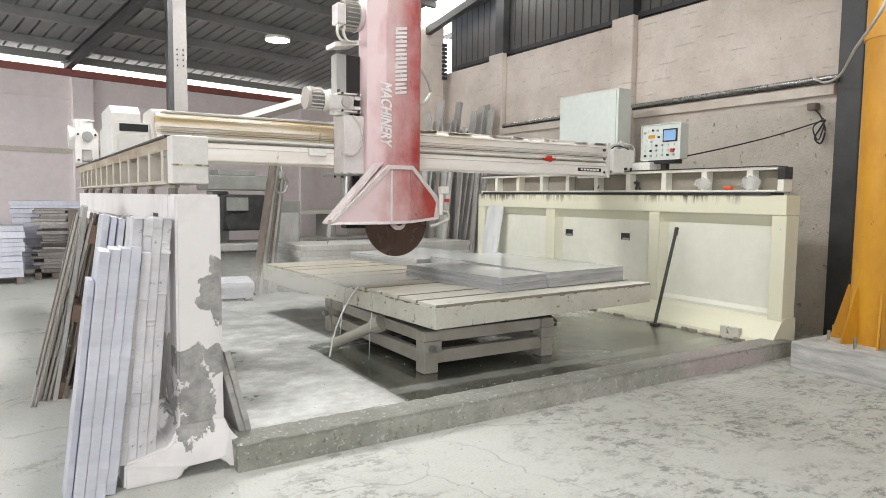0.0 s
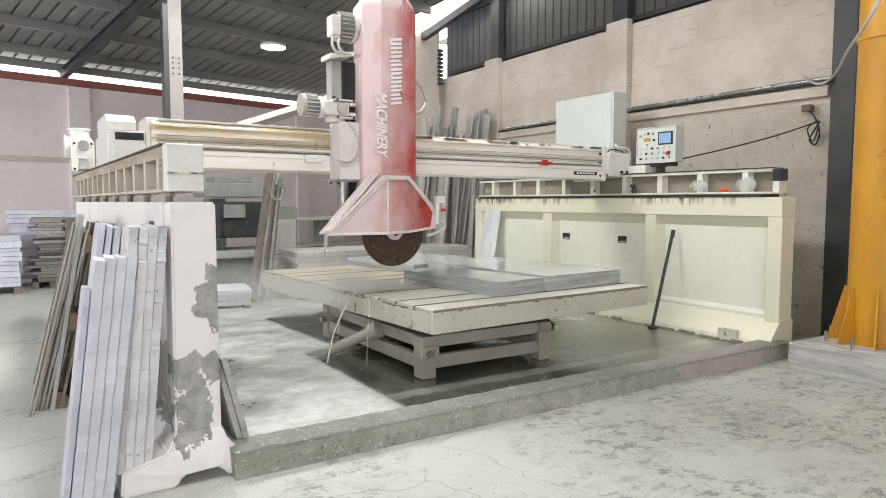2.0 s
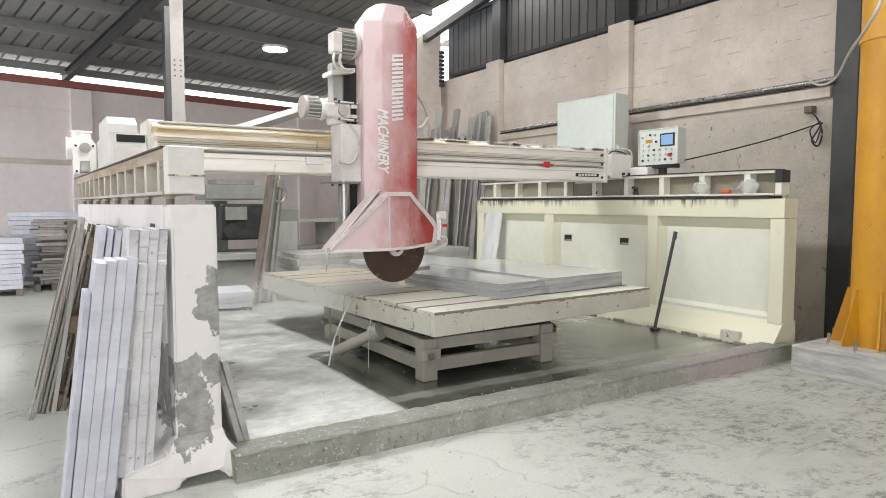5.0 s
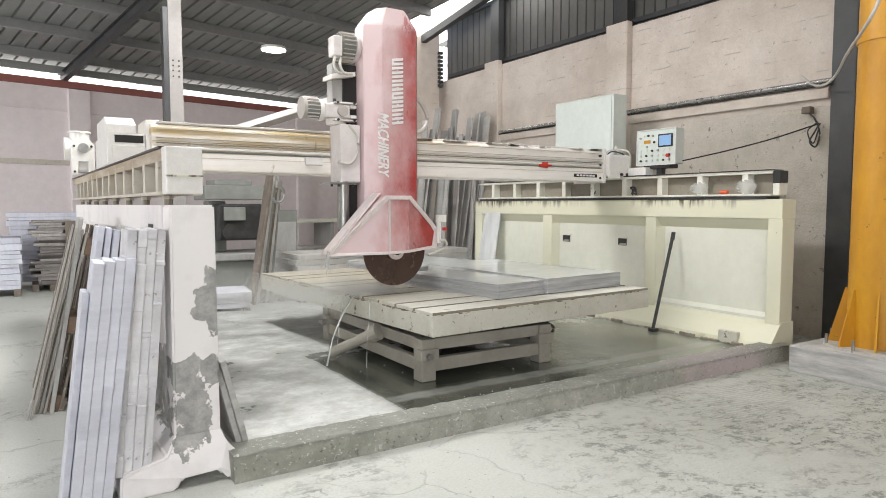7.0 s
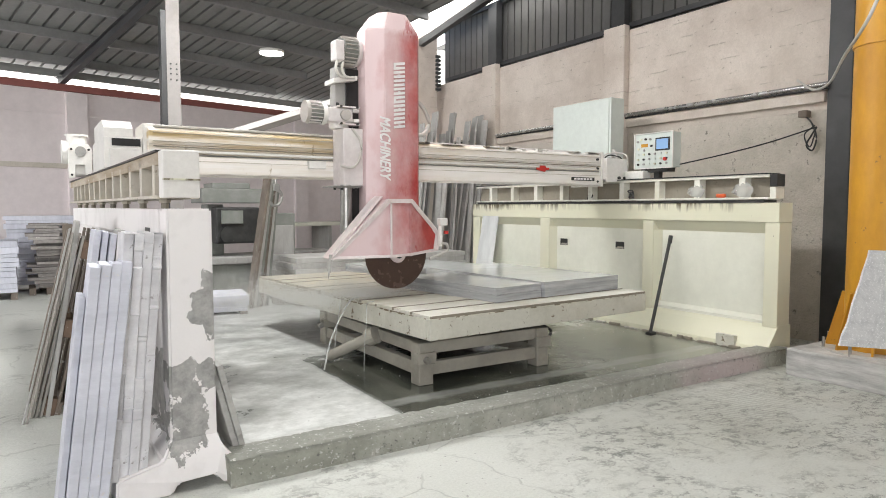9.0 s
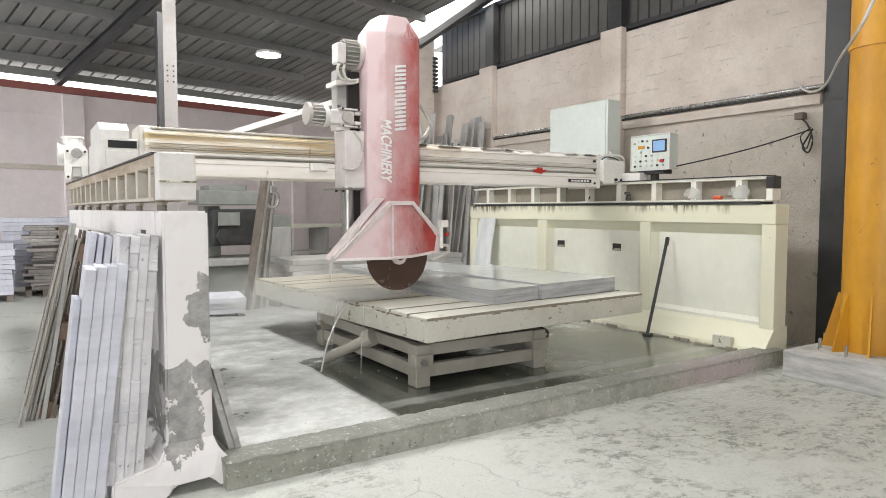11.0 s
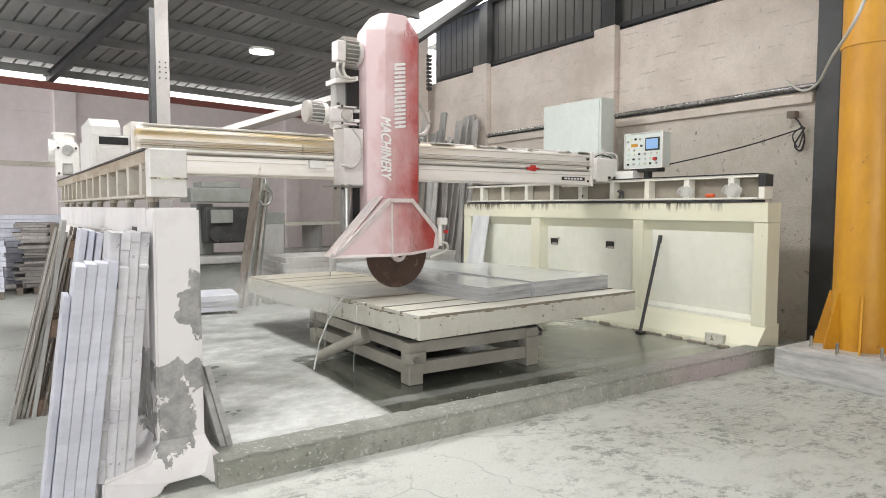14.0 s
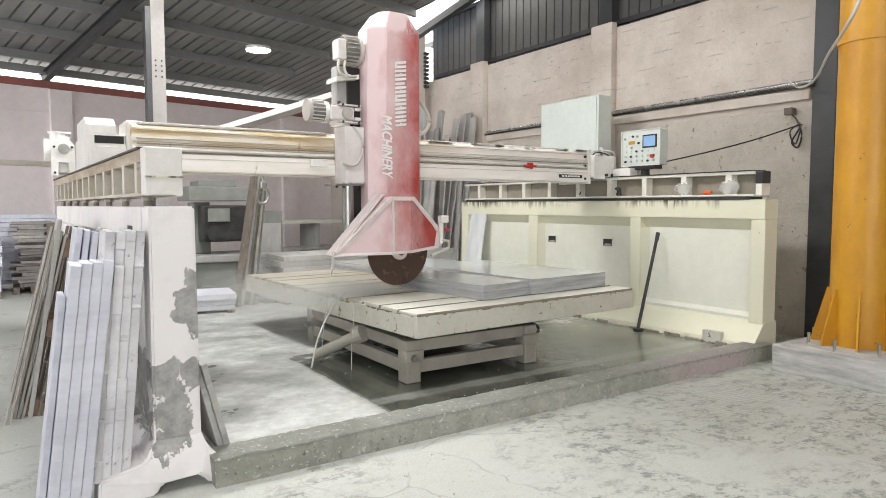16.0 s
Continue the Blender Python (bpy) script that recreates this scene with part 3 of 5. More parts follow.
def thing(name, label, category, m=None, group="", kind=""):
    ob = new(name)
    ob.empty_display_size = 0.1
    if m is not None:
        ob.matrix_world = m
    return tagged(ob, label, category, group, kind)


# The hall: ground, walls, roof.
def hall():
    bm = bmesh.new()
    box(bm, -60, 60, -60, 60, -0.4, 0)
    tagged(part("ground", bm, GROUND), "dusty white concrete workshop floor with scuffs and damp patches", "floor", kind="structure")
    # side wall with pilasters and ledge
    side = tagged(part("wall_east", bx(7.7, 7.95, -10, 17.4, 0, 4.18), PLASTER), "dirty beige rendered block wall with pilasters", "wall", kind="structure")
    for y in (10.25, 7.1, -1.0):
        part("pilaster", bx(7.58, 7.698, y - 0.21, y + 0.21, 0, 4.25, 0.015), PLASTER, side)
    part("ledge", bx(7.64, 7.698, 4.0, 17, 2.74, 2.86, 0.008), PLASTER, side, "projecting rendered band")
    part("conduit", rd((7.62, 3.95, 2.93), (7.62, 12, 2.90), 0.028), GALVANISED, side, "steel conduit along the wall")
    part("conduit", rd((7.63, 3.95, 2.885), (7.63, 12, 2.865), 0.014), DARK, side)
    # siding above the wall
    bm = bmesh.new()
    y = -10.0
    while y < 12.1:
        prism(bm, [(y, 0), (y + 0.008, -0.03), (y + 0.022, -0.03), (y + 0.03, 0), (y + 0.2, 0), (y + 0.2, 0.008), (y + 0.03, 0.008), (y + 0.022, -0.022), (y + 0.008, -0.022), (y, 0.008)],
              "x", 0, 1.30, Matrix(((0, 0, -1, 7.86), (0, 1, 0, 0), (1, 0, 0, 4.18), (0, 0, 0, 1))))
        y += 0.2
    tagged(part("siding_east", bm, SIDING), "dark grey ribbed metal siding above the wall", "siding", kind="structure")
    for y in (10.25, 7.1, 3.85):
        tagged(part("siding_post", bx(7.66, 7.8, y - 0.13, y + 0.13, 4.26 if y > 4 else 0, 9.0, 0.01), FRAME), "dark steel column of the hall frame", "column", kind="structure")
    for z in (4.24, 5.40):
        tagged(part("siding_rail", bx(7.76, 7.815, -10, 12.0, z, z + 0.07), FRAME), "dark steel rail across the siding", "rail", kind="structure")
    tagged(part("backdrop_gable", bx(9.4, 9.45, -10, 14.0, 4.6, 9.0), WARMSKY), "hazy warm daylight over the siding", "sky", kind="structure")
    # end partition by the siding
    wall = tagged(part("wall_partition", pr([(6.85, 0), (7.52, 0), (7.52, 5.36), (6.85, 4.9)], "y", 12.0, 12.2), PLASTER), "narrow beige partition wall with a slanting top", "wall", kind="structure")
    for k in range(9):
        part("hollow_brick", bx(7.48, 7.59, 11.95, 12.14, 4.02 + k * 0.085, 4.08 + k * 0.085, 0.006), FRAME, wall)
    tagged(part("backdrop_sky", bx(7.62, 9.0, 12.7, 12.75, 3.9, 5.45), SKYGLOW), "bright daylight in the gap beside the partition", "sky", kind="structure")
    # back wall and roof, turned against the machine
    turn = pose(0, 0, 0, 0, 0, 13)
    back = tagged(part("wall_back", bx(-12, 14, 15.17, 15.4, 0, 3.93, m=turn), PINK_WALL), "pale pinkish rendered back wall", "wall", kind="structure")
    part("band", bx(-12, 14, 15.13, 15.168, 2.35, 2.45, m=turn), BLOCK, back)
    part("band", bx(-12, 14, 15.14, 15.168, 3.45, 3.50, m=turn), PINK_WALL, back)
    for u in (-2, 4.55, 10):
        part("pier", bx(u - 0.2, u + 0.2, 15.06, 15.168, 0, 3.9, m=turn), PINK_WALL, back)
    tagged(part("eave_beam", bx(-12, 14, 15.1, 15.3, 3.932, 4.07, m=turn), REDOXIDE), "red oxide steel beam along the wall top", "beam", kind="structure")
    tagged(part("backdrop_eave", bx(-12, 14, 15.5, 15.52, 4.0, 4.42, m=turn), SKYGLOW), "bright daylight through the eave gap", "sky", kind="structure")
    # Strip in roof colour, added to cover the glow above the eave gap.
    tagged(part("eave_purlin", bx(-12, 14, 15.08, 15.14, 4.195, 4.34, m=turn), SHEET), "roof-coloured strip added to trim the bright eave gap", "purlin", kind="structure")
    slope = math.atan(0.14)
    roof_m = turn @ Matrix.Translation((0, 15.6, 4.36)) @ pose(0, 0, 0, -math.degrees(slope), 0, 0)
    bm = bmesh.new()

    def sheet(u0, u1, v0, v1):
        u = u0
        while u < u1 - 1e-6:
            prism(bm, [(u, 0), (u + 0.20, 0), (u + 0.21, 0.05), (u + 0.24, 0.05), (u + 0.25, 0), (u + 0.25, 0.01), (u + 0.245, 0.06), (u + 0.205, 0.06), (u + 0.19, 0.01), (u, 0.01)],
                  "y", v0, v1, roof_m)
            u += 0.25
    sheet(-12, 9.0, -26, 0)
    sheet(9.0, 10.5, -4.7, 0)
    sheet(10.5, 13, -26, 0)
    tagged(part("ceiling", bm, SHEET), "grey ribbed sheet metal roof", "roof", kind="structure")
    for k in range(18):
        v = 14.56 - 15.6 - k * 1.37 - 0.03
        bm = bmesh.new()
        box(bm, -12, 8.9, v - 0.006, v, -0.17, -0.004, m=roof_m)
        box(bm, -12, 8.9, v, v + 0.06, -0.17, -0.162, m=roof_m)
        box(bm, -12, 8.9, v, v + 0.06, -0.012, -0.004, m=roof_m)
        tagged(part("purlin", bm, PURLIN), "pale grey steel purlin under the roof", "purlin", kind="structure")
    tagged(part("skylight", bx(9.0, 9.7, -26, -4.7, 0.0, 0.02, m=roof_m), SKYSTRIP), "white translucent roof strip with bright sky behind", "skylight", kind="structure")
    tagged(part("rafter", pr([(-2, 6.80), (12.4, 4.84), (12.4, 4.98), (-2, 6.94)], "x", 7.08, 7.2), FRAME), "dark steel gable rafter beside the skylight", "rafter", kind="structure")
    for u in (4.3, -3.2):
        bm = bmesh.new()
        box(bm, u - 0.06, u + 0.06, -26, -0.2, -0.185, -0.172, m=roof_m)
        box(bm, u - 0.01, u + 0.01, -26, -0.2, -0.34, -0.185, m=roof_m)
        box(bm, u - 0.06, u + 0.06, -26, -0.2, -0.355, -0.34, m=roof_m)
        tagged(part("rafter", bm, FRAME), "dark steel rafter under the roof", "rafter", kind="structure")
    # unseen walls added to close the hall, with openings for the daylight lamps
    for x0, x1, y0, y1, z0, z1, name in ((-10, -9.8, -10, 4.9, 0, 9, "wall_west"), (-10, -9.8, 14.1, 18, 0, 9, "wall_west"), (-10, -9.8, 4.9, 14.1, 0, 0.5, "wall_west"), (-10, -9.8, 4.9, 14.1, 4.3, 9, "wall_west"),
                                         (-9.8, -9.6, -10, -9.8, 0, 9, "wall_south"), (-1.4, 7.95, -10, -9.8, 0, 9, "wall_south"), (-9.6, -1.4, -10, -9.8, 0, 2.0, "wall_south"), (-9.6, -1.4, -10, -9.8, 6.4, 9, "wall_south")):
        tagged(part(name, bx(x0, x1, y0, y1, z0, z1), PLASTER), "plain unseen wall added around an opening for a daylight lamp", "wall", kind="structure")
    # Glowing panels added over the two roof lamps, out of view.
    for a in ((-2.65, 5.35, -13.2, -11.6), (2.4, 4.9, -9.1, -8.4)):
        tagged(part("skylight", bx(*a, -0.03, -0.012, m=roof_m), SKYGLOW), "glowing roof panel added out of view above a daylight lamp", "skylight", kind="structure")
    # lamp under the roof
    lamp = thing("high_bay_lamp", "round white high-bay lamp, lit, under the roof", "ceiling lamp", pose(4.36, 13.25, 4.66))
    bm = rd((0, 0, 0.0), (0, 0, 0.05), 0.25, 28)
    rod(bm, (0, 0, 0.05), (0, 0, 0.12), 0.12, 20, 0.07)
    part("housing", bm, WHITE, lamp, smooth=True)
    part("lens", rd((0, 0, -0.02), (0, 0, -0.001), 0.24, 28, 0.24), LAMPGLOW, lamp, "glowing lamp lens")
    part("stem", rd((0, 0, 0.12), (0, 0, 0.24), 0.012), STEEL, lamp)


hall()


# The machine bed.
def bed():
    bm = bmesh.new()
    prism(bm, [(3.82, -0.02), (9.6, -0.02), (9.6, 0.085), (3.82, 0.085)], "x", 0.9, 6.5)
    tagged(part("machine_bed", bm, BED), "wet concrete machine bed with white slurry, the table's shade edge painted in", "bed", kind="structure")
    rng = random.Random(5)
    bm = bmesh.new()
    n = 160
    rows = []
    for i in range(n + 1):
        x = 0.93 + (6.42 - 0.93) * i / n
        j = lambda s: rng.uniform(-s, s)
        rows.append([bm.verts.new(p) for p in ((x, 3.614 + j(0.002), -0.01), (x, 3.622 + j(0.003), 0.07 + j(0.01)), (x, 3.630 + j(0.0025), 0.146 + j(0.002)), (x, 3.642 + j(0.003), 0.155 + j(0.002)),
                                                (x, 3.86 + j(0.01), 0.150 + j(0.003)), (x, 3.98 + j(0.02), 0.10 + j(0.004)), (x, 4.06, 0.07), (x, 4.06, -0.01))])
    for a, b in zip(rows, rows[1:]):
        for k in range(7):
            bm.faces.new((a[k], a[k + 1], b[k + 1], b[k]))
    bm.faces.new(rows[0])
    bm.faces.new(rows[-1][::-1])
    bmesh.ops.recalc_face_normals(bm, faces=bm.faces)
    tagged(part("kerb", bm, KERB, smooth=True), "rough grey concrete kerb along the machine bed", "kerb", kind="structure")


bed()


# The bridge saw.
saw = thing("bridge_saw", "cream bridge stone saw with a dusty red saw head", "stone saw")


def runway_left():
    wall = part("runway_wall", bx(0.70, 0.87, 3.99, 9.3, 0.1, 1.53, 0.004), PEEL, saw, "cream painted concrete runway wall, paint flaking off")
    bm = pr([(0.655, 0.2), (0.905, 0.2), (0.90, 1.545), (0.66, 1.545)], "y", 3.80, 3.985)
    bmesh.ops.bevel(bm, geom=[e for e in bm.edges], offset=0.012, segments=2, affect="EDGES")
    part("end_pier", bm, PEEL, wall)
    part("top_band", pr([(0.655, 1.37), (0.698, 1.33), (0.872, 1.33), (0.872, 1.543), (0.655, 1.543)], "y", 3.987, 9.31), PEEL, wall)
    for y in (5.4, 7.0, 8.6):
        part("rib", bx(0.66, 0.699, y, y + 0.25, 0.26, 1.34, 0.004), PEEL, wall)
    # Black plate on the closed band, for the shade in a hole.
    part("lifting_hole", bx(0.652, 0.66, 4.25, 4.40, 1.395, 1.43), BLACK, wall)
    bm = pr([(0.36, 0), (0.64, 0), (0.67, 0.055), (0.87, 0.065), (0.92, 0), (0.99, 0), (0.98, 0.14), (0.93, 0.19), (0.902, 0.275), (0.658, 0.275), (0.60, 0.18), (0.37, 0.13)], "y", 3.70, 4.15)
    for v in bm.verts:
        if v.co.y < 3.9:
            v.co.y = 3.70 + max(0, v.co.z - 0.10) * 0.56
    bmesh.ops.bevel(bm, geom=[e for e in bm.edges], offset=0.012, segments=2, affect="EDGES")
    part("foot", bm, PEEL, wall)
    part("footing", pr([(0.45, 0), (0.95, 0), (0.90, 0.25), (0.66, 0.25)], "y", 4.152, 9.3), PEEL, wall)


def rail(x0, x1, y0, y1, z0, z1, face, step, mat_a, first=0.12, fascia=0.03):
    """An open box rail with stiffeners on the face that shows (-1: towards -x, 1: towards +x)."""
    near, web = (x0, x0 + 0.11) if face < 0 else (x1, x1 - 0.11)
    lo, hi = min(near, web), max(near, web)
    r = part("rail_housing", bx(x0, x1, y0, y1, z1 - fascia, z1, 0.004), FASCIA if fascia > 0.05 else mat_a, saw)
    part("top_strip", bx(x0 - 0.012, x1 + 0.004, y0 + 0.01, y1, z1 + 0.001, z1 + 0.012), DARK, r)
    part("bottom_plate", bx(x0 - 0.01, x1 + 0.01, y0, y1, z0, z0 + 0.02, 0.003), mat_a, r)
    # The web's dark colour paints the shade inside the open rail.
    part("web", bx(hi if face < 0 else lo - 0.01, hi + 0.01 if face < 0 else lo, y0, y1, z0 + 0.02, z1 - 0.03), GRIME_SHADE, r)
    y = y0 + first
    while y < y1 - 0.05:
        part("stiffener", bx(lo, hi, y, y + 0.07, z0 + 0.02, z1 - 0.03, 0.003), mat_a, r)
        y += step
    y = y0 + 0.1
    while y < y1 - 0.05:
        part("levelling_stud", rd((x0 + 0.05, y, z0 - 0.055), (x0 + 0.05, y, z0), 0.022, 8), GRIME_SHADE, r)
        part("stud_nut", rd((x0 + 0.05, y, z0 - 0.022), (x0 + 0.05, y, z0 - 0.002), 0.034, 6), RUSTY, r)
        y += step * 1.7
    return r


def pr_up(plan, z0, z1):
    """Upright prism on a plan outline."""
    bm = bmesh.new()
    low = [bm.verts.new((x, y, z0)) for x, y in plan]
    high = [bm.verts.new((x, y, z1)) for x, y in plan]
    bm.faces.new(low)
    bm.faces.new(high)
    for i in range(len(plan)):
        j = (i + 1) % len(plan)
        bm.faces.new((low[i], low[j], high[j], high[i]))
    bmesh.ops.recalc_face_normals(bm, faces=bm.faces)
    return bm


def runway_right():
    w = part("runway_wall", bx(6.53, 6.62, 3.76, 9.04, 0.0, 1.58), YELLOWED, saw, "yellowed cream steel runway wall with recessed panels")
    part("top_flange", bx(6.385, 6.625, 3.74, 9.05, 1.40, 1.60, 0.006), YELLOWED, w)
    for y0, y1 in ((3.735, 3.89), (5.30, 5.46), (7.15, 7.35), (8.86, 9.055)):
        part("rib", bx(6.39, 6.61, y0, y1, 0.33, 1.398, 0.006), YELLOWED, w)
    part("skirt", pr([(6.20, 0.02), (6.63, 0.02), (6.63, 0.352), (6.42, 0.352), (6.375, 0.31), (6.24, 0.14)], "y", 3.728, 9.06), YELLOWED, w, "sloping skirt at the wall's foot")
    for y0, y1 in ((3.892, 5.298), (5.462, 7.148), (7.352, 8.858)):
        part("panel", bx(6.492, 6.527, y0, y1, 0.356, 1.396, 0.003), PALE, w, "pale recessed panel")
        part("splay", pr([(6.395, 1.397), (6.49, 1.397), (6.49, 1.285)], "y", y0, y1), YELLOWED, w, "sloping upper edge of the recess")
        part("sill", pr([(6.425, 0.354), (6.49, 0.354), (6.49, 0.425), (6.425, 0.385)], "y", y0, y1), PALE, w, "pale sill under the recess")
        for ya, yb in ((y0, y0 + 0.055), (y1, y1 - 0.055)):
            part("splay", pr_up([(6.40, ya), (6.49, ya), (6.49, yb)], 0.43, 1.28), YELLOWED, w)
    for y in (5.91, 6.95):
        # Flat plates colour the pocket: black for its shade, paler for its lit bottom.
        part("socket_hole", bx(6.484, 6.490, y - 0.07, y + 0.07, 1.02, 1.11), BLACK, w)
        part("socket_bottom", pr([(y - 0.066, 1.024), (y + 0.066, 1.024), (y + 0.03, 1.05), (y - 0.066, 1.05)], "x", 6.480, 6.483), UNDER, w)
        part("socket_lip", bx(6.472, 6.490, y - 0.085, y + 0.085, 1.112, 1.125), PALE, w)
    rng = random.Random(44)
    y = 4.0
    while y < 8.9:
        d = rng.uniform(0.06, 0.22)
        part("foot_crust", bx(6.185 - rng.uniform(0, 0.02), 6.21, y, y + d, 0.084, 0.10 + rng.uniform(0, 0.022), 0.006), GRIME_SHADE if rng.random() < 0.7 else CRUST, w)
        y += d + rng.uniform(0, 0.12)
    part("drain_patch", bx(6.21, 6.262, 4.08, 4.30, 0.09, 0.215, 0.006), APRON, w)



runway_left()
runway_right()
left_rail = rail(0.655, 0.86, 3.95, 9.55, 1.60, 1.86, -1, 0.42, RUSTY, 0.12, 0.07)
part("end_cap", bx(0.655, 0.848, 3.83, 3.95, 1.605, 1.865, 0.006), WHITE, left_rail, "white end plate")
part("cap_seam", bx(0.653, 0.85, 3.824, 3.829, 1.70, 1.71), YELLOWED, left_rail)
LEFT_TURN = Matrix.Translation((0.66, 3.8, 0)) @ pose(0, 0, 0, 0, 0, 1.2) @ Matrix.Translation((-0.66, -3.8, 0))
for ob in (left_rail, *[c for c in saw.children if c.name == "runway_wall"]):
    ob.matrix_basis = LEFT_TURN
right_rail = rail(6.385, 6.60, 3.86, 8.95, 1.635, 1.89, -1, 0.55, CREAM, 0.26)
part("end_cap", bx(6.395, 6.53, 3.775, 3.858, 1.765, 1.888, 0.006), BLACK, right_rail, "black end cap")
part("drip_strip", bx(6.37, 6.60, 3.9, 8.9, 1.603, 1.630), DARK, right_rail)
part("end_block", bx(6.40, 6.55, 3.79, 3.858, 1.64, 1.76, 0.006), CREAM, right_rail)


def beam():
    prof = [(5.86, 1.83), (6.34, 1.83), (6.34, 2.21), (5.90, 2.21), (5.86, 2.185), (5.86, 2.075), (5.875, 2.07), (5.875, 2.04), (5.862, 2.035), (5.862, 2.005), (5.88, 2.0),
            (5.88, 1.985), (5.86, 1.98)]
    b = part("beam", pr(prof, "x", 0.90, 6.08), BRIDGE, saw, "cream steel bridge beam with rusty streaks")
    part("lower_plate", bx(0.92, 6.08, 5.845, 5.858, 1.835, 1.935, 0.003), BRIDGE, b)
    part("guide_rail", bx(0.92, 6.05, 5.845, 5.861, 2.010, 2.030, 0.003), WHITE, b)
    part("rack_bar", bx(0.92, 6.05, 5.865, 5.879, 1.987, 1.997, 0.002), STEEL, b)
    part("top_dust", bx(0.95, 2.6, 5.88, 6.3, 2.212, 2.235, 0.01), CRUST, b, "crust of stone dust")
    part("end_plate", bx(6.05, 6.09, 5.835, 6.36, 1.81, 2.23, 0.004), WHITE, b)
    for z in (1.87, 2.03, 2.14):
        part("bolt", rd((6.0, 5.86, z), (6.0, 5.835, z), 0.015, 8), DARK, b)
    for z, h, paint in ((2.168, 0.004, RUSTY), (2.098, 0.004, RUSTY), (2.055, 0.008, GRIME_SHADE), (1.94, 0.005, RUSTY)):
        part("seam", bx(0.93, 6.045, 5.842, 5.848 if z < 1.95 else 5.863, z - h / 2, z + h / 2), paint, b)
    rng = random.Random(8)
    for k in range(26):
        x = rng.uniform(3.2, 6.0)
        part("dust_lump", bx(x, x + rng.uniform(0.03, 0.16), 5.862, 5.92, 2.205, 2.212 + rng.uniform(0.004, 0.018), 0.003), CRUST if k % 4 else GRIME_SHADE, b)
    part("cable_tray", bx(1.0, 5.9, 6.12, 6.24, 2.215, 2.255, 0.004), DUSTY, b)
    part("model_plate", bx(5.56, 5.94, 5.836, 5.841, 1.875, 1.915), BLACK, b, "black plate with white marks")
    for k in range(6):
        part("mark", bx(5.60 + k * 0.052, 5.638 + k * 0.052, 5.832, 5.836, 1.885, 1.906), LETTER, b)
    s = part("warning_sign", pr([(5.02, 2.01), (5.06, 2.01), (5.07, 2.035), (5.15, 2.035), (5.16, 2.01), (5.21, 2.01), (5.21, 1.99), (5.16, 1.985), (5.14, 1.965), (5.07, 1.975), (5.02, 1.985)], "y", 5.842, 5.85), REDPLATE, b, "red warning plate")
    # trucks
    t = part("left_truck", bx(0.58, 0.87, 6.0, 6.95, 1.87, 2.13, 0.01), WHITE, saw, "white truck with a slotted guard at the beam's end")
    part("guard", pr([(6.0, 2.13), (6.8, 2.13), (6.8, 2.27), (6.15, 2.27), (6.005, 2.2)], "x", 0.585, 0.80), WHITE, t)
    part("corner_block", bx(0.872, 1.0, 5.98, 6.4, 1.87, 2.25, 0.01), WHITE, t)
    # The slot's dark inside is only a black plate on the front.
    part("slot", bx(0.64, 0.855, 5.994, 5.999, 2.055, 2.115), BLACK, t)
    part("plate", bx(0.62, 0.868, 5.985, 5.998, 1.88, 2.03, 0.004), WHITE, t)
    t = part("right_truck", bx(6.09, 6.5, 5.80, 6.9, 1.895, 2.16, 0.012), WHITE, saw, "white right truck")
    part("gusset", pr([(6.09, 2.16), (6.28, 2.10), (6.28, 1.87), (6.09, 1.87)], "y", 5.78, 5.80), WHITE, t)
    for x in (6.32, 6.42):
        part("bolt", rd((x, 5.80, 1.92), (x, 5.775, 1.92), 0.018, 8), DARK, t)
    part("wheel_guard", bx(6.42, 6.56, 5.5, 5.79, 1.895, 2.0, 0.01), WHITE, t)
    # travel motor of the left truck
    g = part("travel_gearbox", bx(0.47, 0.67, 8.41, 8.62, 1.90, 2.22, 0.03), WHITE, saw, "dusty white travel gearmotor")
    bm = pr([(0.455, 1.875), (0.515, 1.875), (0.525, 2.02), (0.615, 2.02), (0.625, 1.875), (0.685, 1.875), (0.685, 2.20), (0.65, 2.255), (0.49, 2.255), (0.455, 2.20)], "y", 8.36, 8.40)
    bmesh.ops.bevel(bm, geom=[e for e in bm.edges], offset=0.005, segments=1, affect="EDGES")
    part("mounting_bracket", bm, WHITE, g, "white plate with two legs")
    part("motor", rd((0.55, 8.52, 2.22), (0.55, 8.52, 2.36), 0.10, 20), WHITE, g, smooth=True)
    part("flange", rd((0.55, 8.52, 2.345), (0.55, 8.52, 2.365), 0.115, 20), WHITE, g)
    part("cover_disc", rd((0.575, 8.34, 2.17), (0.575, 8.36, 2.17), 0.055, 20), STEEL, g)
    part("side_motor", rd((0.40, 8.55, 2.17), (0.47, 8.55, 2.17), 0.13, 20), WHITE, g, smooth=True)
    for x, z in ((0.485, 1.91), (0.655, 1.91), (0.485, 2.19), (0.655, 2.19)):
        part("bolt", rd((x, 8.345, z), (x, 8.36, z), 0.013, 8), DARK, g)
    part("switch_post", bx(0.715, 0.75, 8.2, 8.25, 1.86, 2.28, 0.006), RUSTY, saw, "thin limit switch post with clamps")
    for z in (1.95, 2.08, 2.2):
        part("clamp", bx(0.70, 0.77, 8.18, 8.27, z, z + 0.035, 0.005), STEEL, saw)
    hose("cable", [(0.70, 8.3, 2.12), (0.72, 8.0, 2.2), (0.69, 7.4, 2.05), (0.68, 7.0, 1.98)], 0.02, HOSE, saw)
    part("limit_switch", bx(0.60, 0.66, 7.15, 7.22, 1.87, 2.12, 0.008), STEEL, saw)


beam()

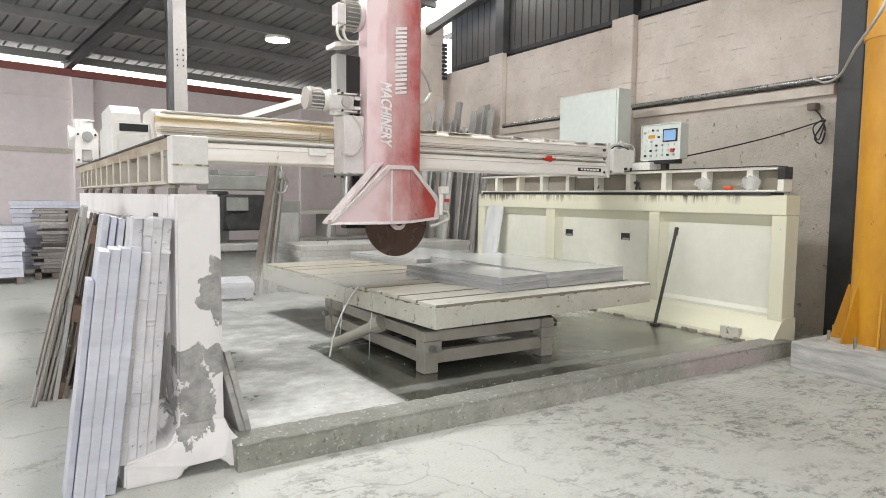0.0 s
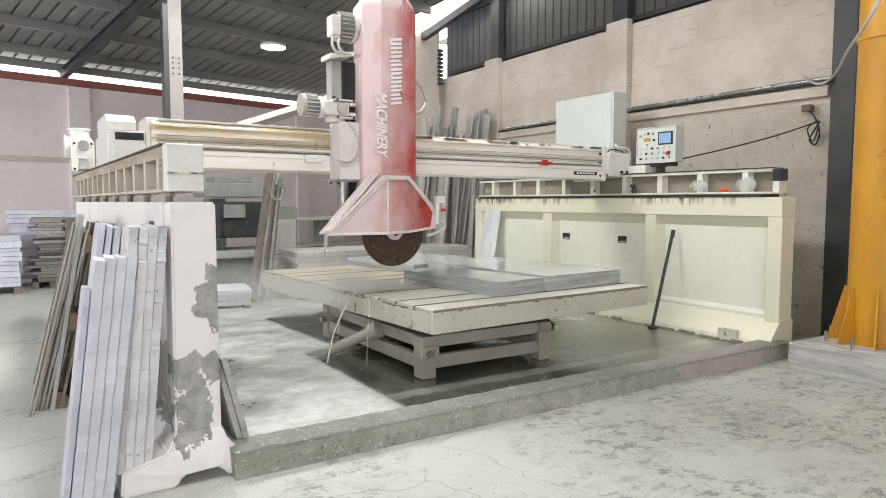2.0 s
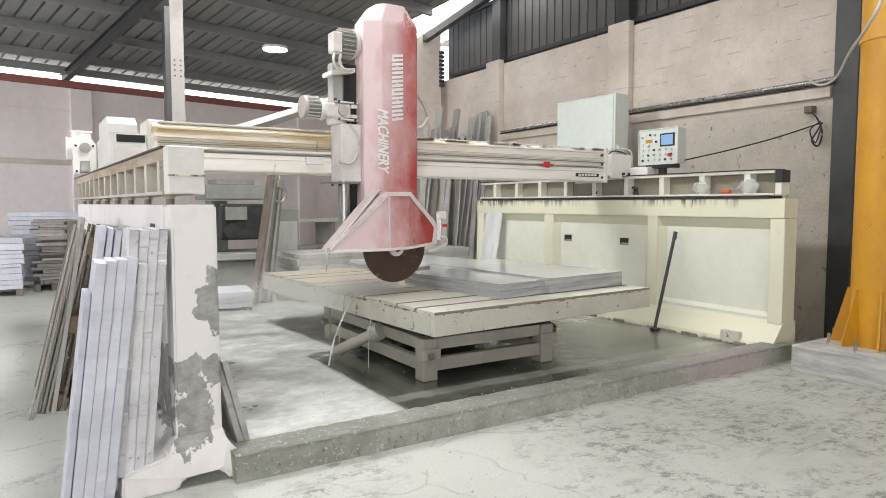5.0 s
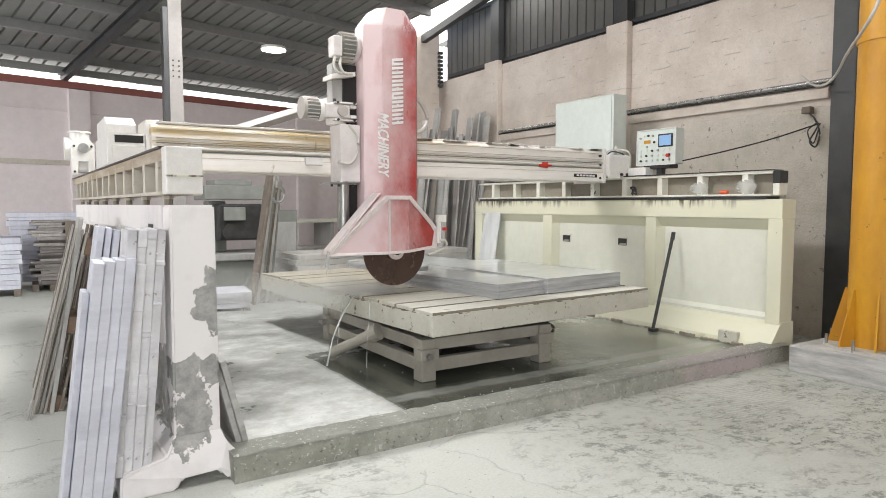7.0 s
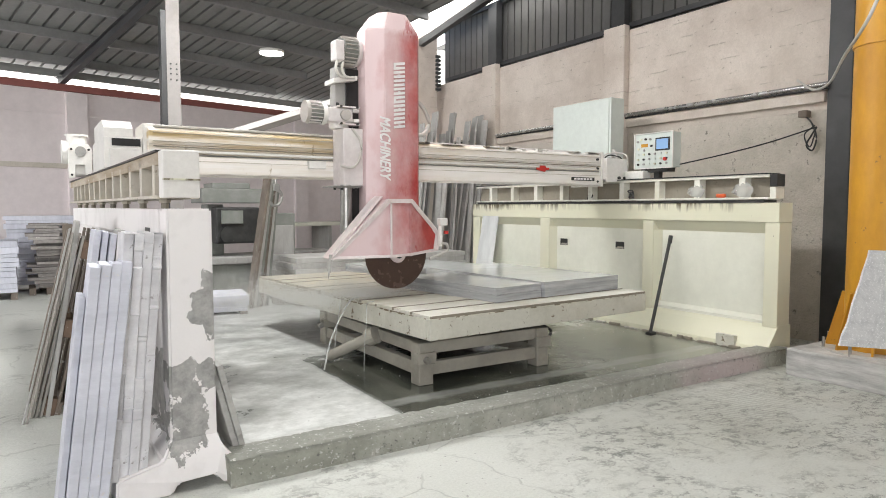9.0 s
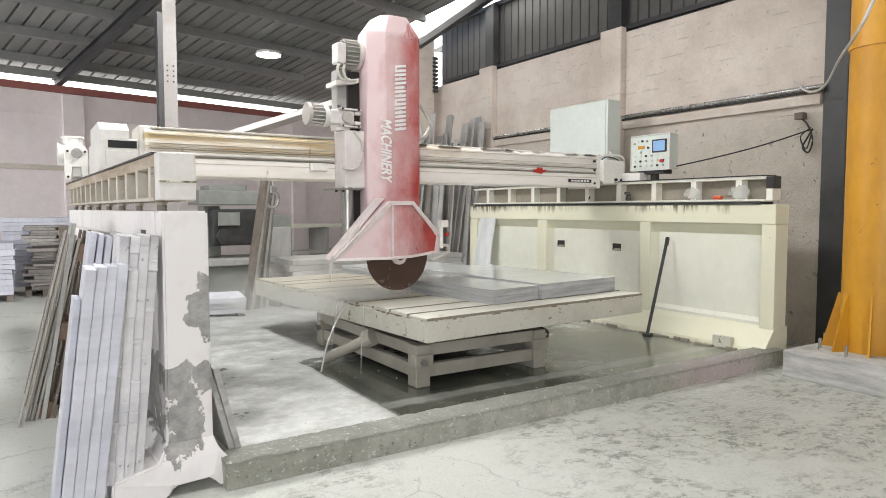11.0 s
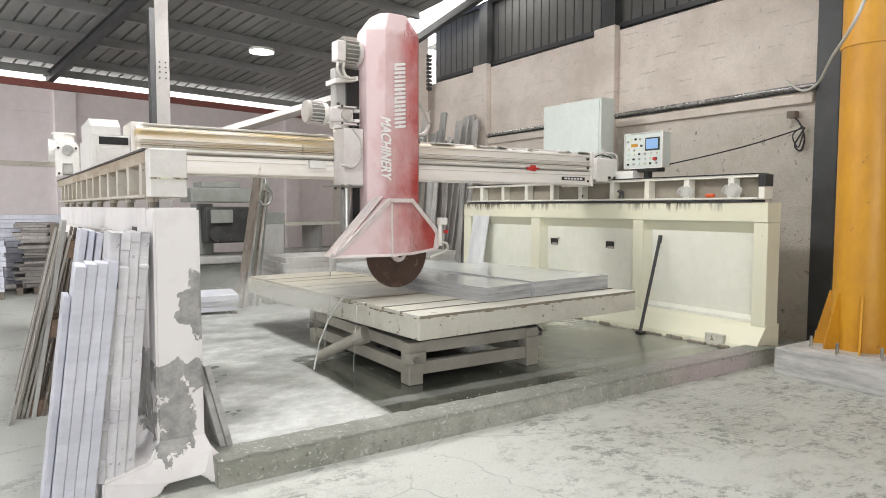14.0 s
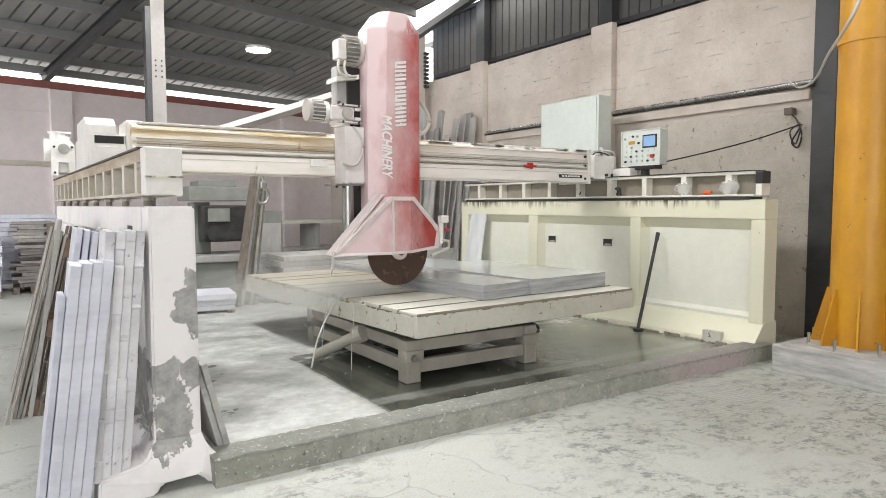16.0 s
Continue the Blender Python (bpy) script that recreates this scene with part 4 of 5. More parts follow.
# carriage on the beam; its own origin lies on the beam's face
carriage = part("carriage", bx(0.035, 0.235, -0.25, -0.005, -0.11, 0.42, 0.010), DUSTY, saw, "dusty pale carriage on the beam")
part("back_guide", bx(0.10, 0.31, -0.15, -0.02, -0.62, 0.98, 0.01), BLACK, carriage, "dark slide behind the head")
part("guide_post", bx(-0.0, 0.098, -0.16, -0.03, 0.43, 0.98, 0.008), GREY_STONE, carriage)
part("slide_tube", rd((0.08, -0.2, -0.55), (0.08, -0.2, -0.1), 0.055, 18), STEEL, carriage, smooth=True)
part("flange", bx(-0.08, 0.2, -0.27, -0.02, -0.13, -0.112, 0.003), STEEL, carriage)
for k in range(4):
    part("bolt", rd((-0.05 + k * 0.07, -0.24, -0.15), (-0.05 + k * 0.07, -0.24, -0.13), 0.012, 8), DARK, carriage)
gear = part("traverse_gearbox", bx(-0.10, 0.14, -0.24, -0.04, 0.47, 0.60, 0.015), DUSTY, carriage, "dusty white gearmotor")
part("motor", rd((-0.27, -0.14, 0.555), (-0.10, -0.14, 0.545), 0.092, 20), MACHINE_GREY, gear, smooth=True)
part("motor_cap", rd((-0.295, -0.14, 0.555), (-0.262, -0.14, 0.555), 0.10, 20), STEELGREY, gear, smooth=True)
part("motor_flange", rd((-0.14, -0.14, 0.545), (-0.10, -0.14, 0.545), 0.098, 20), WHITE, gear, smooth=True)
for k in range(18):
    part("fin", bx(-0.262, -0.15, -0.003, 0.003, 0.085, 0.108, m=Matrix.Translation((0, -0.14, 0.552)) @ Matrix.Rotation(k * math.tau / 18, 4, "X")), DUSTY, gear)
for z in (0.455, 0.61):
    part("mounting_plate", bx(-0.02, 0.20, -0.26, -0.03, z - 0.008, z + 0.008, 0.003), DUSTY, gear)
    for x in (0.01, 0.17):
        part("bolt", rd((x, -0.262, z), (x, -0.275, z), 0.011, 8), DARK, gear)
part("cover_cap", rd((0.06, -0.27, 0.535), (0.06, -0.235, 0.535), 0.05, 20), STEELGREY, gear, smooth=True)
part("oil_plug", rd((0.02, -0.16, 0.62), (0.02, -0.16, 0.655), 0.016, 8), DARK, gear)
part("neck", rd((0.04, -0.14, 0.42), (0.04, -0.14, 0.48), 0.09, 18), WHITE, gear)
for z in (0.49, 0.58):
    part("lug", bx(0.14, 0.20, -0.25, -0.20, z - 0.015, z + 0.015, 0.004), WHITE, gear)
hose("cable", [(0.12, -0.25, 0.42), (0.2, -0.27, 0.3), (0.19, -0.27, 0.15), (0.12, -0.27, 0.06), (0.0, -0.27, 0.07)], 0.012, HOSE, carriage)
part("sensor_box", bx(-0.22, -0.05, -0.05, -0.0, 0.05, 0.12, 0.006), WHITE, carriage)

# saw head: origin at the blade's hub
def column_mesh():
    """A column with chamfered front edges and a tapered cap."""
    plan = [(-0.21, 0.34), (-0.21, 0.15), (-0.075, 0.03), (0.27, 0.03), (0.335, 0.12), (0.335, 0.34)]
    bm = bmesh.new()
    rings = []
    for z, k in ((0.2, 1.0), (2.10, 1.0), (2.27, 0.52)):
        rings.append([bm.verts.new((0.06 + (x - 0.06) * k, y if k == 1 else y + (0.05 if y < 0.1 else 0), z)) for x, y in plan])
    for a, b in zip(rings, rings[1:]):
        for i in range(6):
            bm.faces.new((a[i], a[(i + 1) % 6], b[(i + 1) % 6], b[i]))
    bm.faces.new(rings[0])
    bm.faces.new(rings[-1])
    bmesh.ops.recalc_face_normals(bm, faces=bm.faces)
    bmesh.ops.bevel(bm, geom=[e for e in bm.edges], offset=0.006, segments=2, affect="EDGES")
    return bm


head = part("saw_head", column_mesh(), RED, saw, "dusty red saw head column")


def word(text, length, height, corner):
    """Italic white lettering that reads downwards on the column's front."""
    cu = bpy.data.curves.new("lettering", "FONT")
    cu.body, cu.extrude, cu.shear = text, 0.01, 0.25
    ob = bpy.data.objects.new("lettering", cu)
    me = bpy.data.meshes.new_from_object(ob)
    bpy.data.objects.remove(ob)
    bpy.data.curves.remove(cu)
    xs, ys = [v.co.x for v in me.vertices], [v.co.y for v in me.vertices]
    kx, ky = length / (max(xs) - min(xs)), height / (max(ys) - min(ys))
    for v in me.vertices:
        a, b = (v.co.x - min(xs)) * kx, (v.co.y - min(ys)) * ky
        v.co = (corner[0] + b, corner[1] - v.co.z * 0.3, corner[2] - a)
    bm = bmesh.new()
    bm.from_mesh(me)
    bmesh.ops.remove_doubles(bm, verts=bm.verts, dist=0.00005)
    # a second, slightly shifted coat makes the strokes bold
    coat = bmesh.ops.duplicate(bm, geom=bm.verts[:] + bm.edges[:] + bm.faces[:])["geom"]
    bmesh.ops.translate(bm, vec=(0.004, -0.001, -0.008), verts=[g for g in coat if isinstance(g, bmesh.types.BMVert)])
    bmesh.ops.recalc_face_normals(bm, faces=bm.faces)
    bm.to_mesh(me)
    bm.free()
    me.polygons.foreach_set("use_smooth", [False] * len(me.polygons))
    me.materials.append(LETTER)
    ob = new("lettering", me)
    ob.parent = head
    return ob


def build_head():
    # blade cover: a folded front, nearest along its middle
    prof = [(-0.64, 0.02), (-0.10, 0.022), (0.10, 0.03), (0.45, 0.06), (0.48, 0.21), (0.42, 0.28), (0.12, 0.545), (-0.12, 0.545)]

    def front(x):
        return -0.12 + (0.20 * (-0.10 - x) if x < -0.10 else 0.28 * (x - 0.10) if x > 0.10 else 0)

    def shell(k, dy):
        cx, cz = 0.0, 0.23
        return [(cx + (x - cx) * k, front(x) + dy, cz + (z - cz) * k) for x, z in prof]
    bm = bmesh.new()
    a = [bm.verts.new(p) for p in shell(1, 0)]
    b = [bm.verts.new((x, 0.16, z)) for x, z in prof]
    for quad in ((0, 1, 7), (1, 2, 6, 7), (2, 3, 4, 5, 6)):
        bm.faces.new([a[i] for i in quad])
    for i in range(8):
        j = (i + 1) % 8
        bm.faces.new((a[i], b[i], b[j], a[j]))
    bm.faces.new(b)
    bmesh.ops.recalc_face_normals(bm, faces=bm.faces)
    cover = part("blade_cover", bm, RED, head, "red blade guard, its rim crusted with white slurry")
    bm = bmesh.new()
    o, q, r = ([bm.verts.new(p) for p in shell(k, d)] for k, d in ((1.015, -0.018), (0.90, -0.018), (0.90, 0.004)))
    e = [bm.verts.new(p) for p in shell(1.015, 0.03)]
    for i in range(8):
        j = (i + 1) % 8
        bm.faces.new((o[i], o[j], q[j], q[i]))
        bm.faces.new((q[i], q[j], r[j], r[i]))
        bm.faces.new((e[j], e[i], o[i], o[j]))
    bmesh.ops.recalc_face_normals(bm, faces=bm.faces)
    part("rim", bm, RIM, cover, "white crusted rim")
    part("fold", bx(-0.108, -0.092, -0.137, -0.118, 0.04, 0.51, 0.003), RIM, cover)
    part("fold", bx(0.095, 0.107, -0.130, -0.118, 0.05, 0.51, 0.003), RED, cover)
    for k, (dx, dz) in enumerate(((-0.66, -0.10), (-0.635, -0.16), (-0.60, -0.06))):
        part("side_flap", pr([(dx, 0.06), (dx + 0.03, 0.06), (dx + 0.012 - 0.03 * k, dz), (dx - 0.02, dz + 0.02)], "y", -0.03 + 0.04 * k, -0.022 + 0.04 * k), PLASTIC, cover, "torn plastic splash flap")
    bm = bmesh.new()
    prism(bm, [(-0.66, 0.03), (-0.625, 0.03), (-0.125, 0.575), (-0.155, 0.575)], "y", -0.02, 0.13)
    part("side_channel", bm, RIM, cover, "slurry-crusted channel along the guard's edge")
    part("blade_flange", rd((0.02, -0.045, 0.035), (0.02, -0.01, 0.035), 0.075, 28), RIM, cover, "pale crusted clamping flange", smooth=True)
    part("spindle_nut", rd((0.02, -0.07, 0.035), (0.02, -0.045, 0.035), 0.035, 6), DARK, cover)
    # nozzle and water hose
    part("nozzle", rd((0.46, -0.07, 0.10), (0.46, -0.07, 0.36), 0.022), WHITE, cover)
    part("valve", bx(0.44, 0.53, -0.10, -0.04, 0.30, 0.37, 0.008), WHITE, cover)
    part("valve_handle", bx(0.50, 0.535, -0.10, -0.07, 0.22, 0.25), REDPLATE, cover)
    hose("water_hose", [(0.46, -0.08, 0.13), (0.52, -0.09, 0.12), (0.53, -0.09, 0.06), (0.44, -0.09, 0.02), (0.33, -0.09, -0.01)], 0.014, HOSE, cover)
    # motor on the head's back
    mot = part("lift_motor", rd((-0.40, 0.30, 1.91), (-0.26, 0.30, 1.91), 0.118, 24), MACHINE_GREY, head, "white lift motor with cooling fins", smooth=True)
    for k in range(20):
        part("fin", bx(-0.39, -0.265, -0.003, 0.003, 0.11, 0.137, m=Matrix.Translation((0, 0.30, 1.91)) @ Matrix.Rotation(k * math.tau / 20, 4, "X")), STEELGREY, mot)
    part("end_bell", rd((-0.262, 0.30, 1.91), (-0.215, 0.30, 1.91), 0.14, 24, 0.12), DUSTY, mot, smooth=True)
    part("terminal_box", bx(-0.49, -0.405, 0.17, 0.31, 1.80, 1.98, 0.012), DUSTY, mot)
    part("shelf", pr([(-0.50, 1.60), (-0.27, 1.64), (-0.27, 1.68), (-0.50, 1.64)], "y", 0.2, 0.42), WHITE, head)
    for dx in (0.0, 0.06):
        hose("cable", [(-0.47 + dx, 0.2, 1.79), (-0.49 + dx, 0.18, 1.72), (-0.45 + dx, 0.18, 1.655), (-0.36 + dx, 0.2, 1.66)], 0.013, HOSE, head)
    hose("cable_loop", [(0.33, 0.22, 1.52), (0.44, 0.24, 1.47), (0.53, 0.25, 1.32), (0.47, 0.25, 1.20), (0.33, 0.24, 1.17)], 0.02, HOSE, head)
    for z in (1.0, 1.06, 1.12):
        part("fitting", rd((0.33, 0.19, z), (0.36, 0.19, z), 0.015, 8), STEEL, head)
    # white marks where the maker's name stands, and the word below it
    word("MACHINERY", 0.58, 0.105, (-0.130, 0.0255, 1.305))
    for z, x, n, w, step in ((1.80, 0.015, 8, 0.115, 0.0765),):
        for k in range(n):
            lean = 0.018
            bm = pr([(x, z), (x + w, z + lean), (x + w, z - step * 0.30 + lean), (x, z - step * 0.30)], "y", 0.020, 0.028)
            prism(bm, [(x, z - step * 0.52), (x + w, z - step * 0.52 + lean), (x + w, z - step * 0.82 + lean), (x, z - step * 0.82)], "y", 0.020, 0.028)
            a = (0.0, 0.42, 0.84, 0.42)[k % 4] * w
            prism(bm, [(x + a, z - step * 0.29), (x + a + w * 0.16, z - step * 0.29), (x + a + w * 0.16, z - step * 0.53), (x + a, z - step * 0.53)], "y", 0.020, 0.0275)
            part("mark", bm, LETTER, head)
            z -= step


build_head()
bm = rd((0, -0.004, 0), (0, 0.004, 0), 0.322, 72)
rod(bm, (0, -0.006, 0), (0, 0.006, 0), 0.19, 48)
blade = part("blade", bm, BLADE, head, "wet brown diamond saw blade, spinning", smooth=True)


# The saw table and what lies on it.
TABLE = pose(2.67, 4.36, 0.0, 0, 0, 3.4)
table = thing("saw_table", "cream steel saw table with board top on a low frame", "work table", TABLE)


def build_table():
    w, d = 2.69, 3.72
    part("table_frame", bx(0, w, 0, 0.05, 0.50, 0.672, 0.006), APRON, table, "cream steel table rim with chipped paint")
    part("table_frame", bx(0, w, d - 0.05, d, 0.50, 0.672, 0.006), APRON, table)
    part("table_frame", bx(0.0, 0.05, 0.051, d - 0.051, 0.50, 0.672, 0.006), APRON, table)
    part("table_frame", bx(w - 0.05, w, 0.051, d - 0.051, 0.50, 0.672, 0.006), APRON, table)
    # A dark box added under the boards as the shade in their gaps.
    part("core", bx(0.051, w - 0.051, 0.051, d - 0.051, 0.505, 0.655), DARK, table)
    n = 13
    for k in range(n):
        y = k * d / n
        part("board", bx(0.004, w - 0.004, y + 0.004, y + d / n - 0.026, 0.673, 0.70 + 0.003 * ((k * 7) % 3 - 1), 0.004), BOARD, table).data.materials.append(GRIME_SHADE)
    # Sides facing the gaps are dark: grime, and the gaps' shade as colour.
    for ob in table.children:
        if ob.name.startswith("board"):
            for f in ob.data.polygons:
                f.material_index = 1 if abs(f.normal.y) > 0.75 else 0
    rng = random.Random(52)
    for k in range(60):
        if k < 42:
            y, dy = rng.uniform(0.03, 2.6), rng.uniform(0.02, 0.07)
            part("edge_chip", bx(-0.0025, 0.006, y, y + dy, 0.672 - rng.uniform(0.003, 0.014), 0.673, 0.001), RUSTCHIP, table)
        else:
            x, dx = rng.uniform(0.05, 2.6), rng.uniform(0.015, 0.06)
            part("edge_chip", bx(x, x + dx, -0.0025, 0.006, 0.672 - rng.uniform(0.003, 0.008), 0.673, 0.001), RUSTCHIP, table)
    # under-frame in the machine's axes
    inv = pose(0, 0, 0, 0, 0, -3.4)
    x0, x1, y0, y1 = 0.03, 1.43, 0.22, 2.35
    for x in (x0, x1 - 0.14):
        for y in (y0, y1 - 0.14):
            leg = part("leg", bx(x, x + 0.14, y, y + 0.14, 0.085, 0.44, 0.01, m=inv), UNDER, table)
            part("bracket", bx(x - 0.02, x + 0.16, y - 0.02, y + 0.05, 0.26, 0.36, 0.01, m=inv), UNDER, leg)
            part("pivot_pin", rd((x + 0.07, y - 0.06, 0.30), (x + 0.07, y, 0.30), 0.03, 12), STEEL, leg)
    for z0, z1 in ((0.16, 0.27), (0.34, 0.44)):
        part("side_rail", bx(x0 + 0.02, x0 + 0.09, y0 + 0.14, y1 - 0.14, z0, z1, 0.006, m=inv), UNDER, table)
        part("side_rail", bx(x1 - 0.09, x1 - 0.02, y0 + 0.14, y1 - 0.14, z0, z1, 0.006, m=inv), UNDER, table)
        part("cross_rail", bx(x0 + 0.14, x1 - 0.14, y0 + 0.02, y0 + 0.09, z0, z1, 0.006, m=inv), UNDER, table)
        part("cross_rail", bx(x0 + 0.14, x1 - 0.14, y1 - 0.09, y1 - 0.02, z0, z1, 0.006, m=inv), UNDER, table)
    part("turntable", rd((0.73, 1.3, 0.44), (0.73, 1.3, 0.50), 0.55, 40), DARK, table)
    part("tilt_cylinder", rd((-0.17, 1.42, 0.145), (0.03, 1.03, 0.36), 0.05, 18), UNDER, table, "cream hydraulic cylinder", smooth=True)
    part("cylinder_rod", rd((0.03, 1.03, 0.36), (0.07, 0.95, 0.40), 0.08, 14), UNDER, table)
    hose("hydraulic_hose", [(1.5, 0.3, 0.44), (1.62, 0.28, 0.36), (1.55, 0.3, 0.27), (1.45, 0.32, 0.25)], 0.014, BLACK, table)


build_table()


def stone_slab(name, label, m, w, d, t, material, seed, rough=0.006, group=""):
    """A slab on its underside's corner, with slightly uneven sawn edges."""
    rng = random.Random(seed)
    n = 8
    ring = [(w * i / n, 0) for i in range(n)] + [(w, d * i / n) for i in range(n)] + [(w - w * i / n, d) for i in range(n)] + [(0, d - d * i / n) for i in range(n)]
    ring = [(x + rng.uniform(-rough, rough), y + rng.uniform(-rough, rough)) for x, y in ring]
    ob = part(name, pr(ring, "z", 0, t), material)
    # Side faces take the darker, streaked marble.
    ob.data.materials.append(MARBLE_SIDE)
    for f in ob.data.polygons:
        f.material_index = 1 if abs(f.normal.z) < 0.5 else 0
    ob.matrix_world = m
    return tagged(ob, label, "stone slab", group)


def on_table(x, y, z, turn=0):
    return pose(x, y, z, 0, 0, 3.4 + turn)


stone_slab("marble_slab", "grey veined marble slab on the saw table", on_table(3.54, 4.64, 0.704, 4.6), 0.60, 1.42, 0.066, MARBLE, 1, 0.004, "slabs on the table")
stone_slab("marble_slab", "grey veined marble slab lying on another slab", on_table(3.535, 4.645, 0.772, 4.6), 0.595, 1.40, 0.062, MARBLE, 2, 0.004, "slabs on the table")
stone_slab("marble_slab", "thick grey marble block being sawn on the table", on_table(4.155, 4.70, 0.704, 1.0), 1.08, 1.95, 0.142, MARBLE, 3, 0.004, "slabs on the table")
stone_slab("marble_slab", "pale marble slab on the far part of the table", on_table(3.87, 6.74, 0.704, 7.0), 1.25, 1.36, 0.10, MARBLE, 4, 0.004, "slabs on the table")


# Slabs leaning on the outside of the left runway wall.
def leaning(name, label, foot, lean, length, width, t, material, seed, group, jag=0.0):
    """foot: x, y, z of the lower near edge; leans towards +x by that many degrees; width runs away along y."""
    m = pose(*foot) @ pose(0, 0, 0, 0, lean, 0) @ Matrix(((0, 0, 1, 0), (0, 1, 0, 0), (1, 0, 0, 0), (0, 0, 0, 1)))
    rng = random.Random(seed)
    n = 16
    ring = [(length * i / n, 0) for i in range(n)] + [(length, width * i / 4) for i in range(4)] + [(length - length * i / n, width) for i in range(n)] + [(0, width - width * i / 4) for i in range(4)]
    ring = [(x + rng.uniform(-0.006, 0.006), y + rng.uniform(-0.009, 0.009)) for x, y in ring]
    if jag:
        # the sawn edge steps in and out where it was snapped
        cuts, out, step = sorted(rng.uniform(0.05, length - 0.05) for k in range(7)), [], 0.0
        for a, b in zip([0.0, *cuts], [*cuts, length]):
            step = rng.uniform(-jag, jag)
            out += [(a + 0.002, step), ((a + b) / 2, step + rng.uniform(-0.004, 0.004)), (b - 0.002, step + rng.uniform(-0.003, 0.003))]
        ring = out + ring[n:]
    bm = pr(ring, "z", 0, t)
    bmesh.ops.bevel(bm, geom=[e for e in bm.edges], offset=0.003, segments=1, affect="EDGES")
    ob = part(name, bm, material)
    ob.matrix_world = m
    return tagged(ob, label, "stone slab", group)


def left_slabs():
    g = "slabs leaning on the runway wall"
    for k in range(4):
        leaning("marble_slab", "thick white marble slab leaning on the runway wall", (0.125 + k * 0.049, 3.63 + k * 0.012, 0.0), 6.9, 1.275 + 0.004 * k, 0.22, 0.0482, MARBLE_EDGE, 20 + k, g)
    leaning("marble_slab", "thin grey-green slab leaning before the white slabs", (0.09, 3.66, 0.0), 7.0, 1.12, 0.22, 0.03, MARBLE_EDGE, 31, g)
    for k in range(4):
        leaning("marble_slab", "rough-sawn white slab leaning on the runway wall", (0.335 + k * 0.0475, 3.73 + k * 0.004, 0.125), 5.0, 1.30 - 0.006 * (k % 2), 0.30, 0.0468, ROUGH_MARBLE, 40 + k, g, 0.02)
    for k in range(5):
        leaning("marble_slab", "pale slab leaning on the runway wall", (0.17 + k * 0.043, 4.35 + 0.02 * (k % 2), 0.0), 7.8, 1.43 - 0.01 * (k % 3), 0.3, 0.034, GREY_STONE if k == 3 else MARBLE_EDGE, 50 + k, g)
    leaning("marble_slab", "pale slab leaning on the far runway wall", (0.10, 5.6, 0.0), 9.5, 1.47, 0.3, 0.03, GREY_STONE, 60, g)
    leaning("marble_slab", "short white slab leaning beside the pallets", (0.10, 6.5, 0.0), 8.0, 0.96, 0.2, 0.035, MARBLE_EDGE, 61, g)
    for k in range(2):
        leaning("grey_slab", "narrow grey slab leaning on the inner side of the runway wall", (1.01 + k * 0.037, 3.86 - 0.02 * k, 0.12), -14.0, 0.56 - 0.02 * k, 0.5, 0.034, GREY_STONE, 70 + k, "slabs inside the bed")


left_slabs()


def pallets():
    """Block pallets on edge: thin deck boards in pairs with brown blocks between them."""
    rng = random.Random(31)
    for k in range(2):
        p = thing("wooden_pallet", "weathered wooden pallet standing on edge against the runway wall", "pallet", pose(0.0 + 0.19 * k, 5.62 + 0.25 * k, 0.0, 0, 13.5 - 2 * k, 0), group="leaning pallets")
        for i, x in enumerate((0.0, 0.030, 0.060, 0.155)):
            part("deck_board", bx(x, x + 0.019, 0.004 * i, 0.10, 0.01, 1.42 - 0.015 * i, 0.003), WOOD if k or i == 3 else PALEWOOD, p)
            for y in (0.42, 0.82):
                part("deck_board", bx(x, x + 0.019, y, y + 0.10, 0.01, 1.40, 0.003), WOOD, p)
        for z in (0.03, 0.62, 1.22):
            for y in (0.01, 0.43, 0.83):
                part("block", bx(0.080, 0.154, y, y + 0.11, z, z + 0.13, 0.006), BROWN, p)
            part("cross_board", bx(0.1745, 0.190, 0.0, 0.93, z + 0.01, z + 0.11, 0.003), WOOD, p)
    for k in range(2):
        leaning("board_strip", "thin pale strip leaning on the pallets", (-0.045 + 0.022 * k, 5.50, 0.0), 13.5, 1.44 - 0.03 * k, 0.05, 0.012, PALEWOOD if k % 2 else GREY_STONE, 80 + k, "strips on the pallets")

pallets()


# Far stacks, machine and slabs at the back.
def stack(label, x, y, w, d, courses, t, material, seed, turn=0, loose=0.06):
    rng = random.Random(seed)
    s = thing("slab_stack", label, "slab stack", pose(x, y, 0, 0, 0, turn))
    for i in range(3):
        part("bearer", bx(0.05 + i * (w - 0.2) / 2, 0.15 + i * (w - 0.2) / 2, 0, d, 0, 0.12, 0.004), WOOD, s)
    z = 0.122
    for i in range(courses):
        h = t * rng.uniform(0.7, 1.3)
        a, b = rng.uniform(0, loose), rng.uniform(0, loose)
        part("slab", bx(a, w - b, rng.uniform(0, loose), d - rng.uniform(0, 0.05), z, z + h, 0.004), material, s)
        z += h + 0.004
    return s


stack("stack of white marble slabs on a pallet", -1.15, 13.1, 1.1, 0.9, 10, 0.085, MARBLE_EDGE, 1)
stack("stack of broken grey stone offcuts on a pallet", 0.02, 13.6, 0.72, 0.8, 21, 0.05, DARKSTONE, 2, 0, 0.2)
plank = part("plank", bx(0, 0.16, 0, 0.05, 0, 1.25, 0.005), WOOD)
plank.matrix_world = pose(0.60, 13.45, 0)
tagged(plank, "upright brown plank beside the stone stacks", "plank")
stack("stack of pale stone slabs on a pallet", -0.3, 14.3, 1.2, 0.5, 15, 0.082, MARBLE_EDGE, 3)
